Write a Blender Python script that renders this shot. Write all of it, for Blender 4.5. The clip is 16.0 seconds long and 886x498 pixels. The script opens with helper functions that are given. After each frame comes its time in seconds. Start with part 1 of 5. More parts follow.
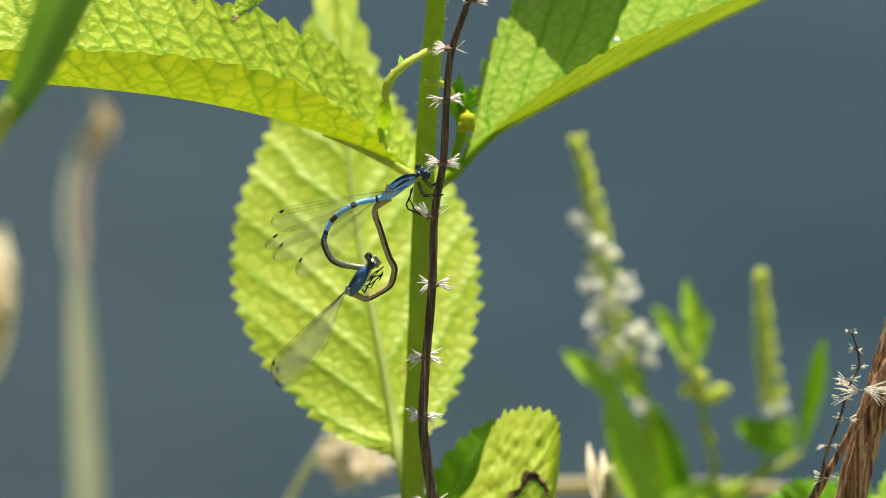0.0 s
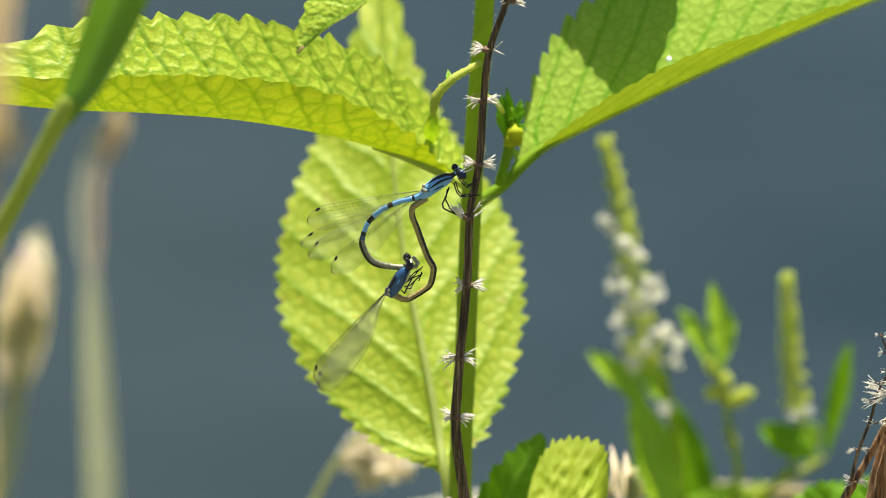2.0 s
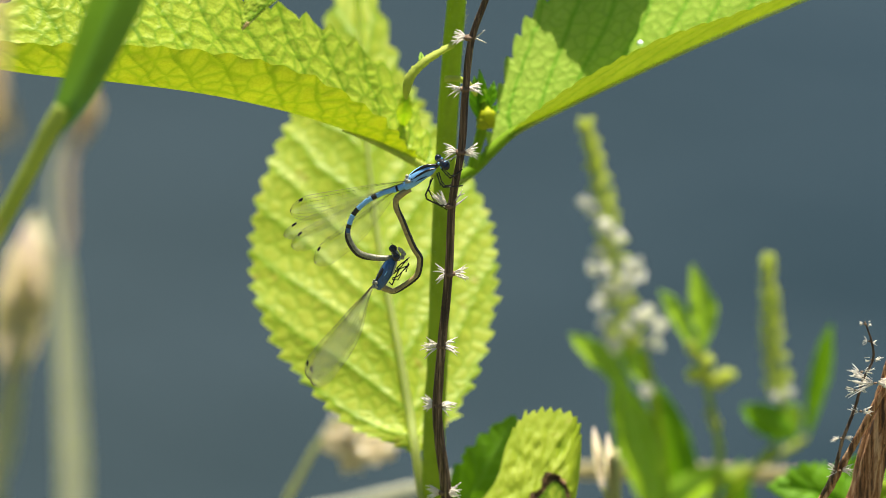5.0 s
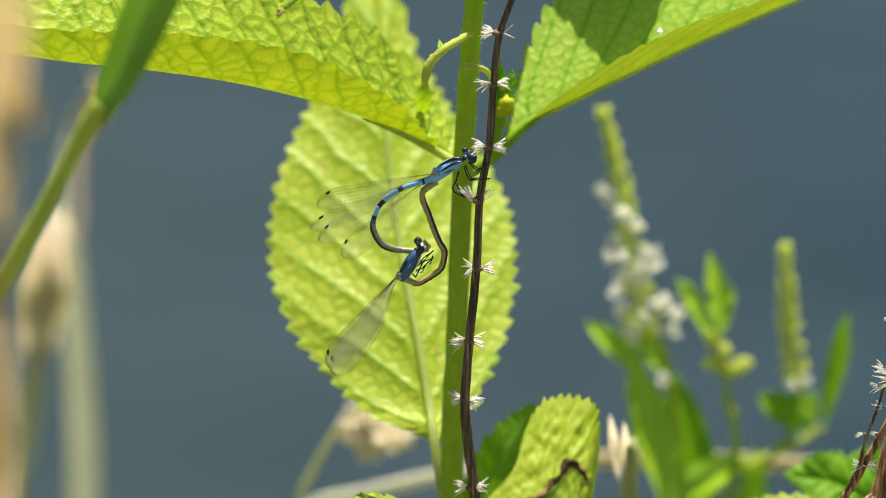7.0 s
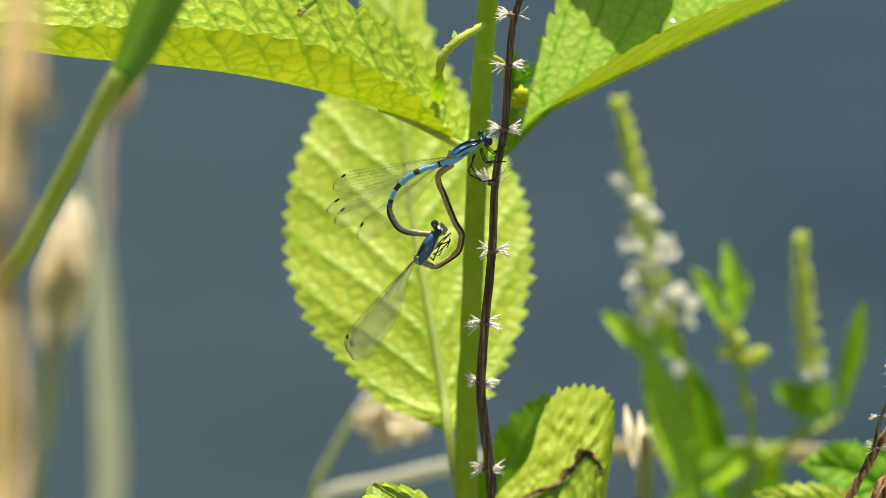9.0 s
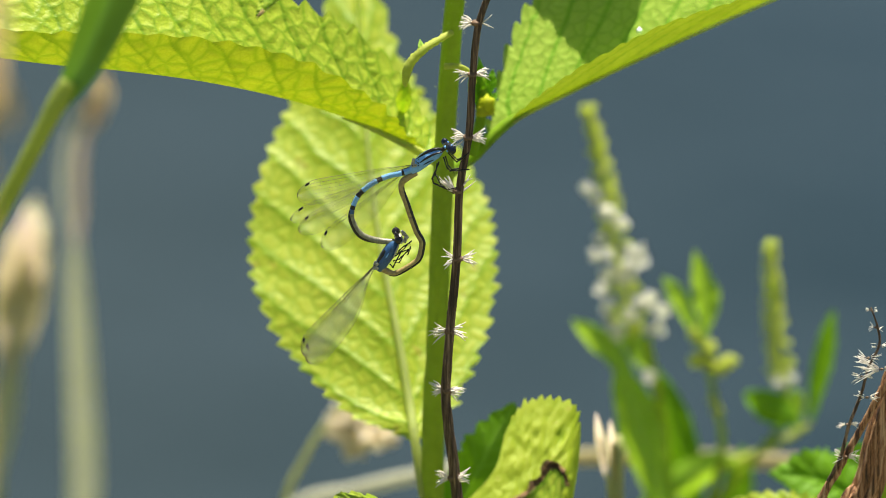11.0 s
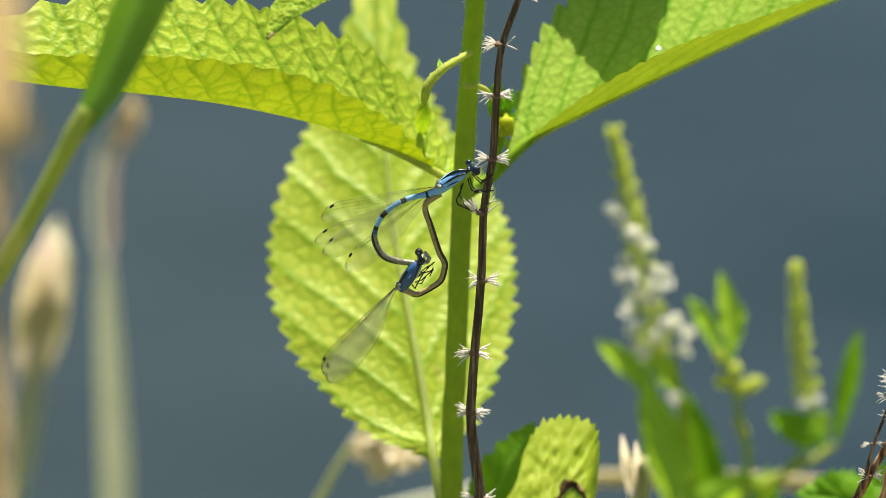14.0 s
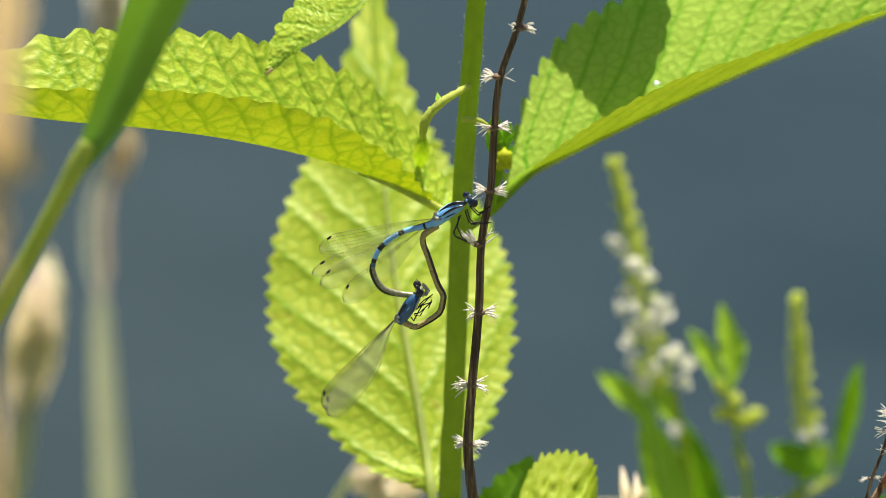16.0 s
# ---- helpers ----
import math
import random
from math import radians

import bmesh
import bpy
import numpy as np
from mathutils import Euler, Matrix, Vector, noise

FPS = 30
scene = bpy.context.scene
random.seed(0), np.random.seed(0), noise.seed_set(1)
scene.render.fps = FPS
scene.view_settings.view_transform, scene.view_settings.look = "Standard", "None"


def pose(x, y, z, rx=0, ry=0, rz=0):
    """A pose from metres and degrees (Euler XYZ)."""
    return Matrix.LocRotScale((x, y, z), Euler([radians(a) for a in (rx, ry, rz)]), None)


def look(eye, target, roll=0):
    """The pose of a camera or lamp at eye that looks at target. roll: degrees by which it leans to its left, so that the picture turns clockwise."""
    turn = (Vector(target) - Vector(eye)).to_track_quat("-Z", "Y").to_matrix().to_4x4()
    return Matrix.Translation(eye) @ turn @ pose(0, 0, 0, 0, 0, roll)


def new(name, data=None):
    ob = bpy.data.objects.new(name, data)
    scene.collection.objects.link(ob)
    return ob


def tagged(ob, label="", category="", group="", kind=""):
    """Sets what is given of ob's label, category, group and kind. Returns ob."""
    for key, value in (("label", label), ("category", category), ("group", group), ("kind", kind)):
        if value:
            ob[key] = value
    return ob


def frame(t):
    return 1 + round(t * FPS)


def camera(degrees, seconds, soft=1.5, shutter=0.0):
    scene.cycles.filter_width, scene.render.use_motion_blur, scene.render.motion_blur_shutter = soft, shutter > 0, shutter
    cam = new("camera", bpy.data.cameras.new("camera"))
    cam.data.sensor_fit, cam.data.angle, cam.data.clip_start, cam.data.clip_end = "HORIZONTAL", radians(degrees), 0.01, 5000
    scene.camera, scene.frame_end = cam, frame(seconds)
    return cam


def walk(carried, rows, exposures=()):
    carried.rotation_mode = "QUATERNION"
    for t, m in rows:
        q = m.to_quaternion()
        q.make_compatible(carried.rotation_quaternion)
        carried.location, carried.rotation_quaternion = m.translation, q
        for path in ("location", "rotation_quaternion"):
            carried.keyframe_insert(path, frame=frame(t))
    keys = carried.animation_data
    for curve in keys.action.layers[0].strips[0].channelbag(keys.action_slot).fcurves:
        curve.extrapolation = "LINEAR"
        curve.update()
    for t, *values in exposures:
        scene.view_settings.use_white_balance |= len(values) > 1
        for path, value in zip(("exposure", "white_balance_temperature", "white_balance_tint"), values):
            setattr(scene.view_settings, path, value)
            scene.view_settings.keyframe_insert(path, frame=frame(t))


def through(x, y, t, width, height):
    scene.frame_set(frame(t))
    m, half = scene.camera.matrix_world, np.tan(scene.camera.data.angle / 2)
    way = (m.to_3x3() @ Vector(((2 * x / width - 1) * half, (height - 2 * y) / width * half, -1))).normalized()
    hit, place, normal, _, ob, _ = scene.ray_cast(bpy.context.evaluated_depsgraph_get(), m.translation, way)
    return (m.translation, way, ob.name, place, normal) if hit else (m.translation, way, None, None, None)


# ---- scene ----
# ---- camera ----
TILT = radians(15.0)          # the camera looks down at the waterside plants
REACH = 2.0                   # metres from the lens to the dry stalk
EYE = Vector((0.0, 0.0, 0.75 + REACH * math.sin(TILT)))
cam = camera(2 * math.degrees(math.atan(0.0392)), 16.0, soft=0.55)
cam.data.dof.use_dof = True
cam.data.dof.focus_distance = 1.998
cam.data.dof.aperture_fstop = 11.8
RIGHT, UP = Vector((1, 0, 0)), Vector((0, math.sin(TILT), math.cos(TILT)))
AHEAD = Vector((0, math.cos(TILT), -math.sin(TILT)))


def aim(yaw, pitch):
    return pose(EYE.x, EYE.y, EYE.z, 75.0 + pitch, 0, yaw)


walk(cam, [
    (0, aim(0.0000, 0.0000)),
    (0.5, aim(-0.0297, 0.0087)),
    (1, aim(0.0454, 0.0549)),
    (1.5, aim(0.0977, 0.0153)),
    (2, aim(0.1225, 0.0109)),
    (2.5, aim(0.0636, 0.0789)),
    (3, aim(0.0522, 0.1491)),
    (3.5, aim(0.0090, 0.1798)),
    (4, aim(0.0046, 0.1361)),
    (4.5, aim(0.0363, 0.0395)),
    (4.7, aim(0.0283, -0.0363)),
    (6.8, aim(0.0946, -0.1580)),
    (7, aim(0.1158, -0.1382)),
    (7.5, aim(0.1680, -0.1338)),
    (8, aim(0.2588, -0.1623)),
    (8.5, aim(0.2543, -0.1821)),
    (9, aim(0.1975, -0.1931)),
    (9.5, aim(0.0773, -0.1778)),
    (9.7, aim(0.0343, -0.1783)),
    (11.8, aim(0.0662, -0.1175)),
    (12, aim(0.0887, -0.1097)),
    (12.5, aim(0.1157, -0.0900)),
    (13, aim(0.1363, -0.0549)),
    (13.5, aim(0.1544, -0.0460)),
    (14, aim(0.1771, -0.0438)),
    (14.5, aim(0.1861, -0.0438)),
    (15, aim(0.1885, 0.0153)),
    (15.5, aim(0.1748, 0.0944)),
    (16, aim(0.1771, 0.1162)),
])

# ---- world and sun ----
SUN_HEIGHT, SUN_SIDE = radians(78), radians(15)
to_sun = Vector((math.sin(SUN_SIDE) * math.cos(SUN_HEIGHT), math.cos(SUN_SIDE) * math.cos(SUN_HEIGHT), math.sin(SUN_HEIGHT)))
world = bpy.data.worlds.new("world")
scene.world = world
world.use_nodes = True
wn = world.node_tree
sky = wn.nodes.new("ShaderNodeTexSky")
sky.sky_type, sky.sun_disc = "NISHITA", False
sky.sun_elevation, sky.sun_rotation = SUN_HEIGHT, SUN_SIDE
wn.nodes["Background"].inputs["Strength"].default_value = 0.042
wn.links.new(sky.outputs["Color"], wn.nodes["Background"].inputs["Color"])
sun = new("sun", bpy.data.lights.new("sun", "SUN"))
sun.data.energy, sun.data.angle, sun.data.color = 5.0, radians(0.53), (1.0, 0.91, 0.74)
sun.matrix_world = look(to_sun * 10, (0, 0, 0))
scene.view_settings.exposure = 1.11


# ---- materials ----
def nodes_of(name):
    m = bpy.data.materials.new(name)
    m.use_nodes = True
    t = m.node_tree
    return m, t, t.nodes, t.links, t.nodes["Principled BSDF"]


def noise_node(t, scale, detail=4.0, rough=0.6, stretch=None):
    n, l = t.nodes, t.links
    c = n.new("ShaderNodeTexCoord")
    tex = n.new("ShaderNodeTexNoise")
    tex.inputs["Scale"].default_value, tex.inputs["Detail"].default_value = scale, detail
    tex.inputs["Roughness"].default_value = rough
    if stretch:
        mp = n.new("ShaderNodeMapping")
        mp.inputs["Scale"].default_value = stretch
        l.new(c.outputs["Object"], mp.inputs["Vector"])
        l.new(mp.outputs["Vector"], tex.inputs["Vector"])
    else:
        l.new(c.outputs["Object"], tex.inputs["Vector"])
    return tex


def ramp(t, source, stops):
    r = t.nodes.new("ShaderNodeValToRGB")
    e = r.color_ramp.elements
    while len(e) < len(stops):
        e.new(0.5)
    for el, (p, c) in zip(e, stops):
        el.position, el.color = p, (*c, 1)
    t.links.new(source, r.inputs["Fac"])
    return r


def mix_colour(t, fac, a, b, kind="MIX"):
    m = t.nodes.new("ShaderNodeMix")
    m.data_type, m.blend_type = "RGBA", kind
    for s, v in ((m.inputs["Factor"], fac), (m.inputs["A"], a), (m.inputs["B"], b)):
        if hasattr(v, "links"):
            t.links.new(v, s)
        elif isinstance(v, tuple):
            s.default_value = (*v, 1)
        else:
            s.default_value = v
    return m.outputs["Result"]


def bump(t, height, strength, distance, bsdf):
    b = t.nodes.new("ShaderNodeBump")
    b.inputs["Strength"].default_value, b.inputs["Distance"].default_value = strength, distance
    t.links.new(height, b.inputs["Height"])
    t.links.new(b.outputs["Normal"], bsdf.inputs["Normal"])
    return b


def grained(name, stops, scale=800.0, rough=0.6, stretch=None, relief=0.3):
    """A surface in two or three tones with grain and fine relief."""
    m, t, n, l, p = nodes_of(name)
    a = noise_node(t, scale, 5, 0.65, stretch)
    b = noise_node(t, scale * 4.0, 3, 0.6, stretch)
    r = ramp(t, a.outputs["Fac"], stops)
    c = mix_colour(t, 0.35, r.outputs["Color"], ramp(t, b.outputs["Fac"], [(0.3, (0.35, 0.35, 0.35)), (0.7, (1.2, 1.2, 1.2))]).outputs["Color"], "MULTIPLY")
    l.new(c, p.inputs["Base Color"])
    p.inputs["Roughness"].default_value = rough
    bump(t, b.outputs["Fac"], relief, 0.0003, p)
    return m


def network(t, cell, distort=0.25):
    """A net of fine veins over a leaf, its meshes cell = (along, across) millimetres: the distance to the nearest vein."""
    n, l = t.nodes, t.links
    att = n.new("ShaderNodeAttribute")
    att.attribute_name = "web"
    wob = n.new("ShaderNodeTexNoise")
    wob.inputs["Scale"].default_value, wob.inputs["Detail"].default_value = 0.8, 2.0
    l.new(att.outputs["Vector"], wob.inputs["Vector"])
    push = n.new("ShaderNodeVectorMath")
    push.operation = "MULTIPLY_ADD"
    l.new(wob.outputs["Color"], push.inputs[0])
    push.inputs[1].default_value = (distort * cell[0], distort * cell[1], 0)
    l.new(att.outputs["Vector"], push.inputs[2])
    size = n.new("ShaderNodeVectorMath")
    size.operation = "MULTIPLY"
    l.new(push.outputs["Vector"], size.inputs[0])
    size.inputs[1].default_value = (1 / cell[0], 1 / cell[1], 1)
    cells = n.new("ShaderNodeTexVoronoi")
    cells.voronoi_dimensions, cells.feature = "2D", "DISTANCE_TO_EDGE"
    cells.inputs["Scale"].default_value = 1.0
    l.new(size.outputs["Vector"], cells.inputs["Vector"])
    return cells.outputs["Distance"]


def graded(t, source, lo, hi, a, b, smooth=True):
    m = t.nodes.new("ShaderNodeMapRange")
    m.interpolation_type = "SMOOTHSTEP" if smooth else "LINEAR"
    for key, v in (("From Min", lo), ("From Max", hi), ("To Min", a), ("To Max", b)):
        m.inputs[key].default_value = v
    t.links.new(source, m.inputs["Value"])
    return m.outputs["Result"]


def maths(t, kind, a, b, c=None):
    m = t.nodes.new("ShaderNodeMath")
    m.operation = kind
    for i, v in enumerate((a, b, c)):
        if hasattr(v, "links"):
            t.links.new(v, m.inputs[i])
        elif v is not None:
            m.inputs[i].default_value = v
    return m.outputs["Value"]


def leafy(name, base, dark, vein, through_light, through=0.5, rough=0.5, scale=120.0, blemish=0.0, gloss=0.2, vein_glow=(1.15, 1.1, 2.0), net=None, net_dark=0.5, net_lift=0.5, line=(0.4, 0.6, 0.3)):
    """A living leaf: a glossy skin over tissue that lets light through; veins; and, with net, a network of sunken fine veins between swollen meshes."""
    m, t, n, l, p = nodes_of(name)
    big = noise_node(t, scale, 4)
    fine = noise_node(t, scale * 22, 3)
    tone = ramp(t, big.outputs["Fac"], [(0.3, dark), (0.68, base)])
    att = n.new("ShaderNodeAttribute")
    att.attribute_name = "vein"
    c = mix_colour(t, att.outputs["Fac"], tone.outputs["Color"], vein)
    c = mix_colour(t, 0.25, c, ramp(t, fine.outputs["Fac"], [(0.3, (0.6, 0.6, 0.6)), (0.7, (1.15, 1.15, 1.15))]).outputs["Color"], "MULTIPLY")
    lt = ramp(t, big.outputs["Fac"], [(0.3, tuple(v * 0.78 for v in through_light)), (0.7, through_light)])
    lc = mix_colour(t, att.outputs["Fac"], lt.outputs["Color"], tuple(min(1, v * f) for v, f in zip(through_light, vein_glow)))
    height = fine.outputs["Fac"]
    if net:
        coarse, small = network(t, net), network(t, (net[0] * 0.36, net[1] * 0.36))
        lines = maths(t, "MAXIMUM", graded(t, coarse, 0.0, 0.22, net_dark, 0.0), graded(t, small, 0.0, 0.2, net_dark * 0.35, 0.0))
        c = mix_colour(t, lines, c, tuple(v * f for v, f in zip(dark, line)))
        lc = mix_colour(t, graded(t, coarse, 0.0, 0.42, net_dark * 0.75, 0.0), lc, tuple(v * f * 1.1 for v, f in zip(through_light, line)))
        height = maths(t, "MULTIPLY_ADD", graded(t, coarse, 0.0, 0.4, 0.0, 1.0), 1.6, maths(t, "MULTIPLY_ADD", graded(t, small, 0.0, 0.4, 0.0, 1.0), 0.2, maths(t, "MULTIPLY", height, 0.4)))
    if blemish:
        spot = noise_node(t, 230.0, 2)
        k = ramp(t, spot.outputs["Fac"], [(0.66, (0, 0, 0)), (0.72, (blemish, blemish, blemish))])
        c = mix_colour(t, k.outputs["Color"], c, (0.35, 0.25, 0.05))
        lc = mix_colour(t, k.outputs["Color"], lc, (0.5, 0.42, 0.05))
    l.new(c, p.inputs["Base Color"])
    p.inputs["Roughness"].default_value = rough
    p.inputs["Specular IOR Level"].default_value = gloss
    b = bump(t, height, net_lift if net else 0.35, 0.00025, p)
    tr = n.new("ShaderNodeBsdfTranslucent")
    l.new(lc, tr.inputs["Color"])
    l.new(b.outputs["Normal"], tr.inputs["Normal"])
    mx = n.new("ShaderNodeMixShader")
    mx.inputs["Fac"].default_value = through
    l.new(p.outputs["BSDF"], mx.inputs[1])
    l.new(tr.outputs["BSDF"], mx.inputs[2])
    l.new(mx.outputs["Shader"], n["Material Output"].inputs["Surface"])
    return m


def plain(name, colour, rough=0.35, metal=0.0, var=0.25, scale=1500.0):
    m, t, n, l, p = nodes_of(name)
    a = noise_node(t, scale, 3)
    lo, hi = tuple(c * (1 - var) for c in colour), tuple(min(1, c * (1 + var)) for c in colour)
    l.new(ramp(t, a.outputs["Fac"], [(0.3, lo), (0.7, hi)]).outputs["Color"], p.inputs["Base Color"])
    p.inputs["Roughness"].default_value, p.inputs["Metallic"].default_value = rough, metal
    bump(t, a.outputs["Fac"], 0.15, 0.0001, p)
    return m


M_LEAF = leafy("fresh_leaf", (0.57, 0.70, 0.08), (0.46, 0.61, 0.045), (0.17, 0.34, 0.014), (0.31, 0.365, 0.001), 0.40, 0.45, gloss=0.32, vein_glow=(0.5, 0.6, 0.4), net=(3.1, 2.9), net_dark=0.66, net_lift=0.34)
M_UPPER = leafy("glossy_leaf", (0.44, 0.57, 0.06), (0.35, 0.48, 0.04), (0.15, 0.32, 0.012), (0.48, 0.57, 0.012), 0.35, 0.42, gloss=0.4, vein_glow=(0.5, 0.65, 0.4), net=(1.8, 1.6), net_dark=0.6, net_lift=0.18)
M_BROAD = leafy("broad_leaf", (0.54, 0.62, 0.07), (0.38, 0.50, 0.025), (0.25, 0.42, 0.014), (0.53, 0.66, 0.02), 0.42, 0.5, 70.0, 0.45, gloss=0.4, vein_glow=(0.64, 0.77, 0.42), net=(2.7, 2.4), net_dark=0.6, net_lift=0.25, line=(0.5, 0.72, 0.35))
M_LOWER = leafy("lower_leaf", (0.51, 0.62, 0.05), (0.39, 0.53, 0.02), (0.24, 0.41, 0.012), (0.53, 0.70, 0.01), 0.42, 0.5, 260.0, 0.3, gloss=0.4, vein_glow=(0.72, 0.82, 0.5))
M_NET = leafy("netted_leaf", (0.42, 0.575, 0.10), (0.335, 0.50, 0.07), (0.14, 0.37, 0.02), (0.36, 0.45, 0.003), 0.26, 0.5, gloss=0.1, vein_glow=(0.6, 0.7, 0.5), net=(2.0, 2.0), net_dark=0.36, net_lift=0.17)
# for the unseen shading leaf: vivid transmission added to tint its shadow green
M_SHADE_TINT = leafy("shade_tint_leaf", (0.06, 0.28, 0.012), (0.045, 0.22, 0.010), (0.08, 0.26, 0.03), (0.03, 0.85, 0.003), 0.75, 0.5, 60.0)
# dark leaf green; on the lower leaf's other half it stands in for shade
M_SIDE = leafy("dark_and_shaded_leaf", (0.18, 0.40, 0.014), (0.13, 0.32, 0.010), (0.18, 0.37, 0.04), (0.23, 0.50, 0.004), 0.45, 0.5, 60.0)
M_STEM = leafy("green_stem", (0.39, 0.55, 0.04), (0.31, 0.46, 0.028), (0.3, 0.4, 0.1), (0.55, 0.69, 0.03), 0.35, 0.45, 300.0)
# stem green made darker for the shade lying on these stalks
M_PETIOLE = leafy("shaded_stalk", (0.27, 0.46, 0.02), (0.21, 0.38, 0.015), (0.3, 0.4, 0.1), (0.38, 0.58, 0.012), 0.35, 0.45, 300.0)
M_YELLOWBUD = leafy("yellow_bud", (0.60, 0.66, 0.03), (0.50, 0.57, 0.02), (0.5, 0.6, 0.1), (0.70, 0.76, 0.02), 0.4, 0.5, 300.0)
M_SHOOT = leafy("young_shoot", (0.56, 0.62, 0.14), (0.44, 0.54, 0.09), (0.5, 0.6, 0.2), (0.65, 0.75, 0.05), 0.4, 0.5, 300.0)
M_BACKLEAF = leafy("herb_leaf", (0.31, 0.54, 0.045), (0.24, 0.45, 0.03), (0.32, 0.50, 0.1), (0.50, 0.80, 0.035), 0.5, 0.5, 60.0)
M_BLADE = leafy("grass_blade", (0.23, 0.38, 0.05), (0.17, 0.31, 0.035), (0.22, 0.40, 0.08), (0.20, 0.44, 0.02), 0.35, 0.5, 60.0)
M_HALM = leafy("grass_stem", (0.46, 0.56, 0.12), (0.38, 0.48, 0.09), (0.4, 0.5, 0.2), (0.52, 0.60, 0.10), 0.45, 0.5, 60.0)
M_MIDRIB = leafy("leaf_midrib", (0.55, 0.62, 0.28), (0.45, 0.55, 0.2), (0.6, 0.65, 0.3), (0.86, 0.92, 0.28), 0.65, 0.5, 200.0)
M_STALK = grained("dry_stalk_bark", [(0.40, (0.035, 0.018, 0.010)), (0.52, (0.12, 0.068, 0.038)), (0.68, (0.44, 0.30, 0.19))], 2600.0, 0.55, (1, 1, 0.025), 0.9)
M_WOOD = grained("weathered_split_stem", [(0.40, (0.06, 0.024, 0.010)), (0.50, (0.38, 0.17, 0.065)), (0.64, (0.70, 0.45, 0.26))], 1300.0, 0.6, (1, 1, 0.03), 1.0)
M_BRACT = plain("dry_white_bract", (0.80, 0.75, 0.68), 0.6, 0, 0.2, 900.0)
M_CORE = plain("brown_node", (0.16, 0.10, 0.06), 0.7, 0, 0.4, 1500.0)
M_STRAW = leafy("dry_straw", (0.74, 0.60, 0.33), (0.64, 0.50, 0.26), (0.6, 0.48, 0.3), (0.76, 0.62, 0.33), 0.6, 0.6, 90.0)
M_SHEATH = leafy("dull_dry_sheath", (0.56, 0.51, 0.30), (0.48, 0.43, 0.25), (0.5, 0.4, 0.25), (0.56, 0.51, 0.30), 0.5, 0.6, 120.0)
M_PLUME = leafy("tan_dry_grass", (0.58, 0.45, 0.18), (0.46, 0.35, 0.13), (0.5, 0.4, 0.2), (0.63, 0.50, 0.19), 0.55, 0.6, 90.0)
M_SEED = leafy("cream_spikelet", (0.84, 0.81, 0.57), (0.77, 0.73, 0.50), (0.7, 0.6, 0.4), (0.88, 0.85, 0.60), 0.68, 0.6, 150.0)
M_HUSK = leafy("pale_husk", (0.92, 0.86, 0.70), (0.86, 0.78, 0.60), (0.85, 0.78, 0.6), (0.97, 0.92, 0.78), 0.75, 0.6, 150.0)
M_REED = leafy("pale_green_straw", (0.58, 0.62, 0.34), (0.52, 0.56, 0.28), (0.5, 0.5, 0.3), (0.74, 0.78, 0.40), 0.55, 0.55, 60.0)
M_GLUME = leafy("tan_glume", (0.82, 0.72, 0.38), (0.72, 0.62, 0.30), (0.6, 0.5, 0.3), (0.82, 0.73, 0.36), 0.55, 0.6, 120.0)
M_BLEACHED = leafy("bleached_straw", (0.60, 0.61, 0.50), (0.50, 0.52, 0.42), (0.5, 0.5, 0.4), (0.66, 0.68, 0.52), 0.45, 0.6, 90.0)
M_PETAL = leafy("white_petal", (0.92, 0.92, 0.86), (0.88, 0.89, 0.82), (0.9, 0.9, 0.86), (0.98, 0.98, 0.90), 0.72, 0.6, 200.0)
M_BUD = leafy("green_bud", (0.72, 0.80, 0.22), (0.58, 0.66, 0.13), (0.5, 0.6, 0.2), (0.84, 0.92, 0.18), 0.6, 0.6, 200.0)
M_BURNT = plain("withered_brown_margin", (0.15, 0.085, 0.03), 0.8, 0, 0.5, 900.0)
M_BLUE = plain("sky_blue_chitin", (0.19, 0.45, 0.84), 0.28, 0, 0.18, 2500.0)
M_DEEP = plain("deep_blue_chitin", (0.014, 0.035, 0.10), 0.25, 0, 0.3, 2500.0)
M_BLACK = plain("black_chitin", (0.012, 0.012, 0.014), 0.25, 0, 0.3, 2500.0)
M_OLIVE = plain("olive_tan_chitin", (0.36, 0.28, 0.11), 0.33, 0, 0.35, 1600.0)
M_MID = plain("dull_blue_chitin", (0.035, 0.105, 0.25), 0.3, 0, 0.3, 2500.0)
M_DRAB = plain("drab_olive_chitin", (0.22, 0.22, 0.15), 0.33, 0, 0.45, 1600.0)
M_GREY = plain("pale_grey_chitin", (0.40, 0.39, 0.30), 0.33, 0, 0.3, 1600.0)
M_EYE = plain("dark_eye", (0.02, 0.018, 0.02), 0.08, 0, 0.3, 2500.0)
M_EYEBLUE = plain("blue_black_eye", (0.006, 0.010, 0.026), 0.2, 0, 0.4, 2500.0)
M_EGG = plain("pale_blue_egg", (0.70, 0.78, 0.85), 0.4, 0, 0.1)


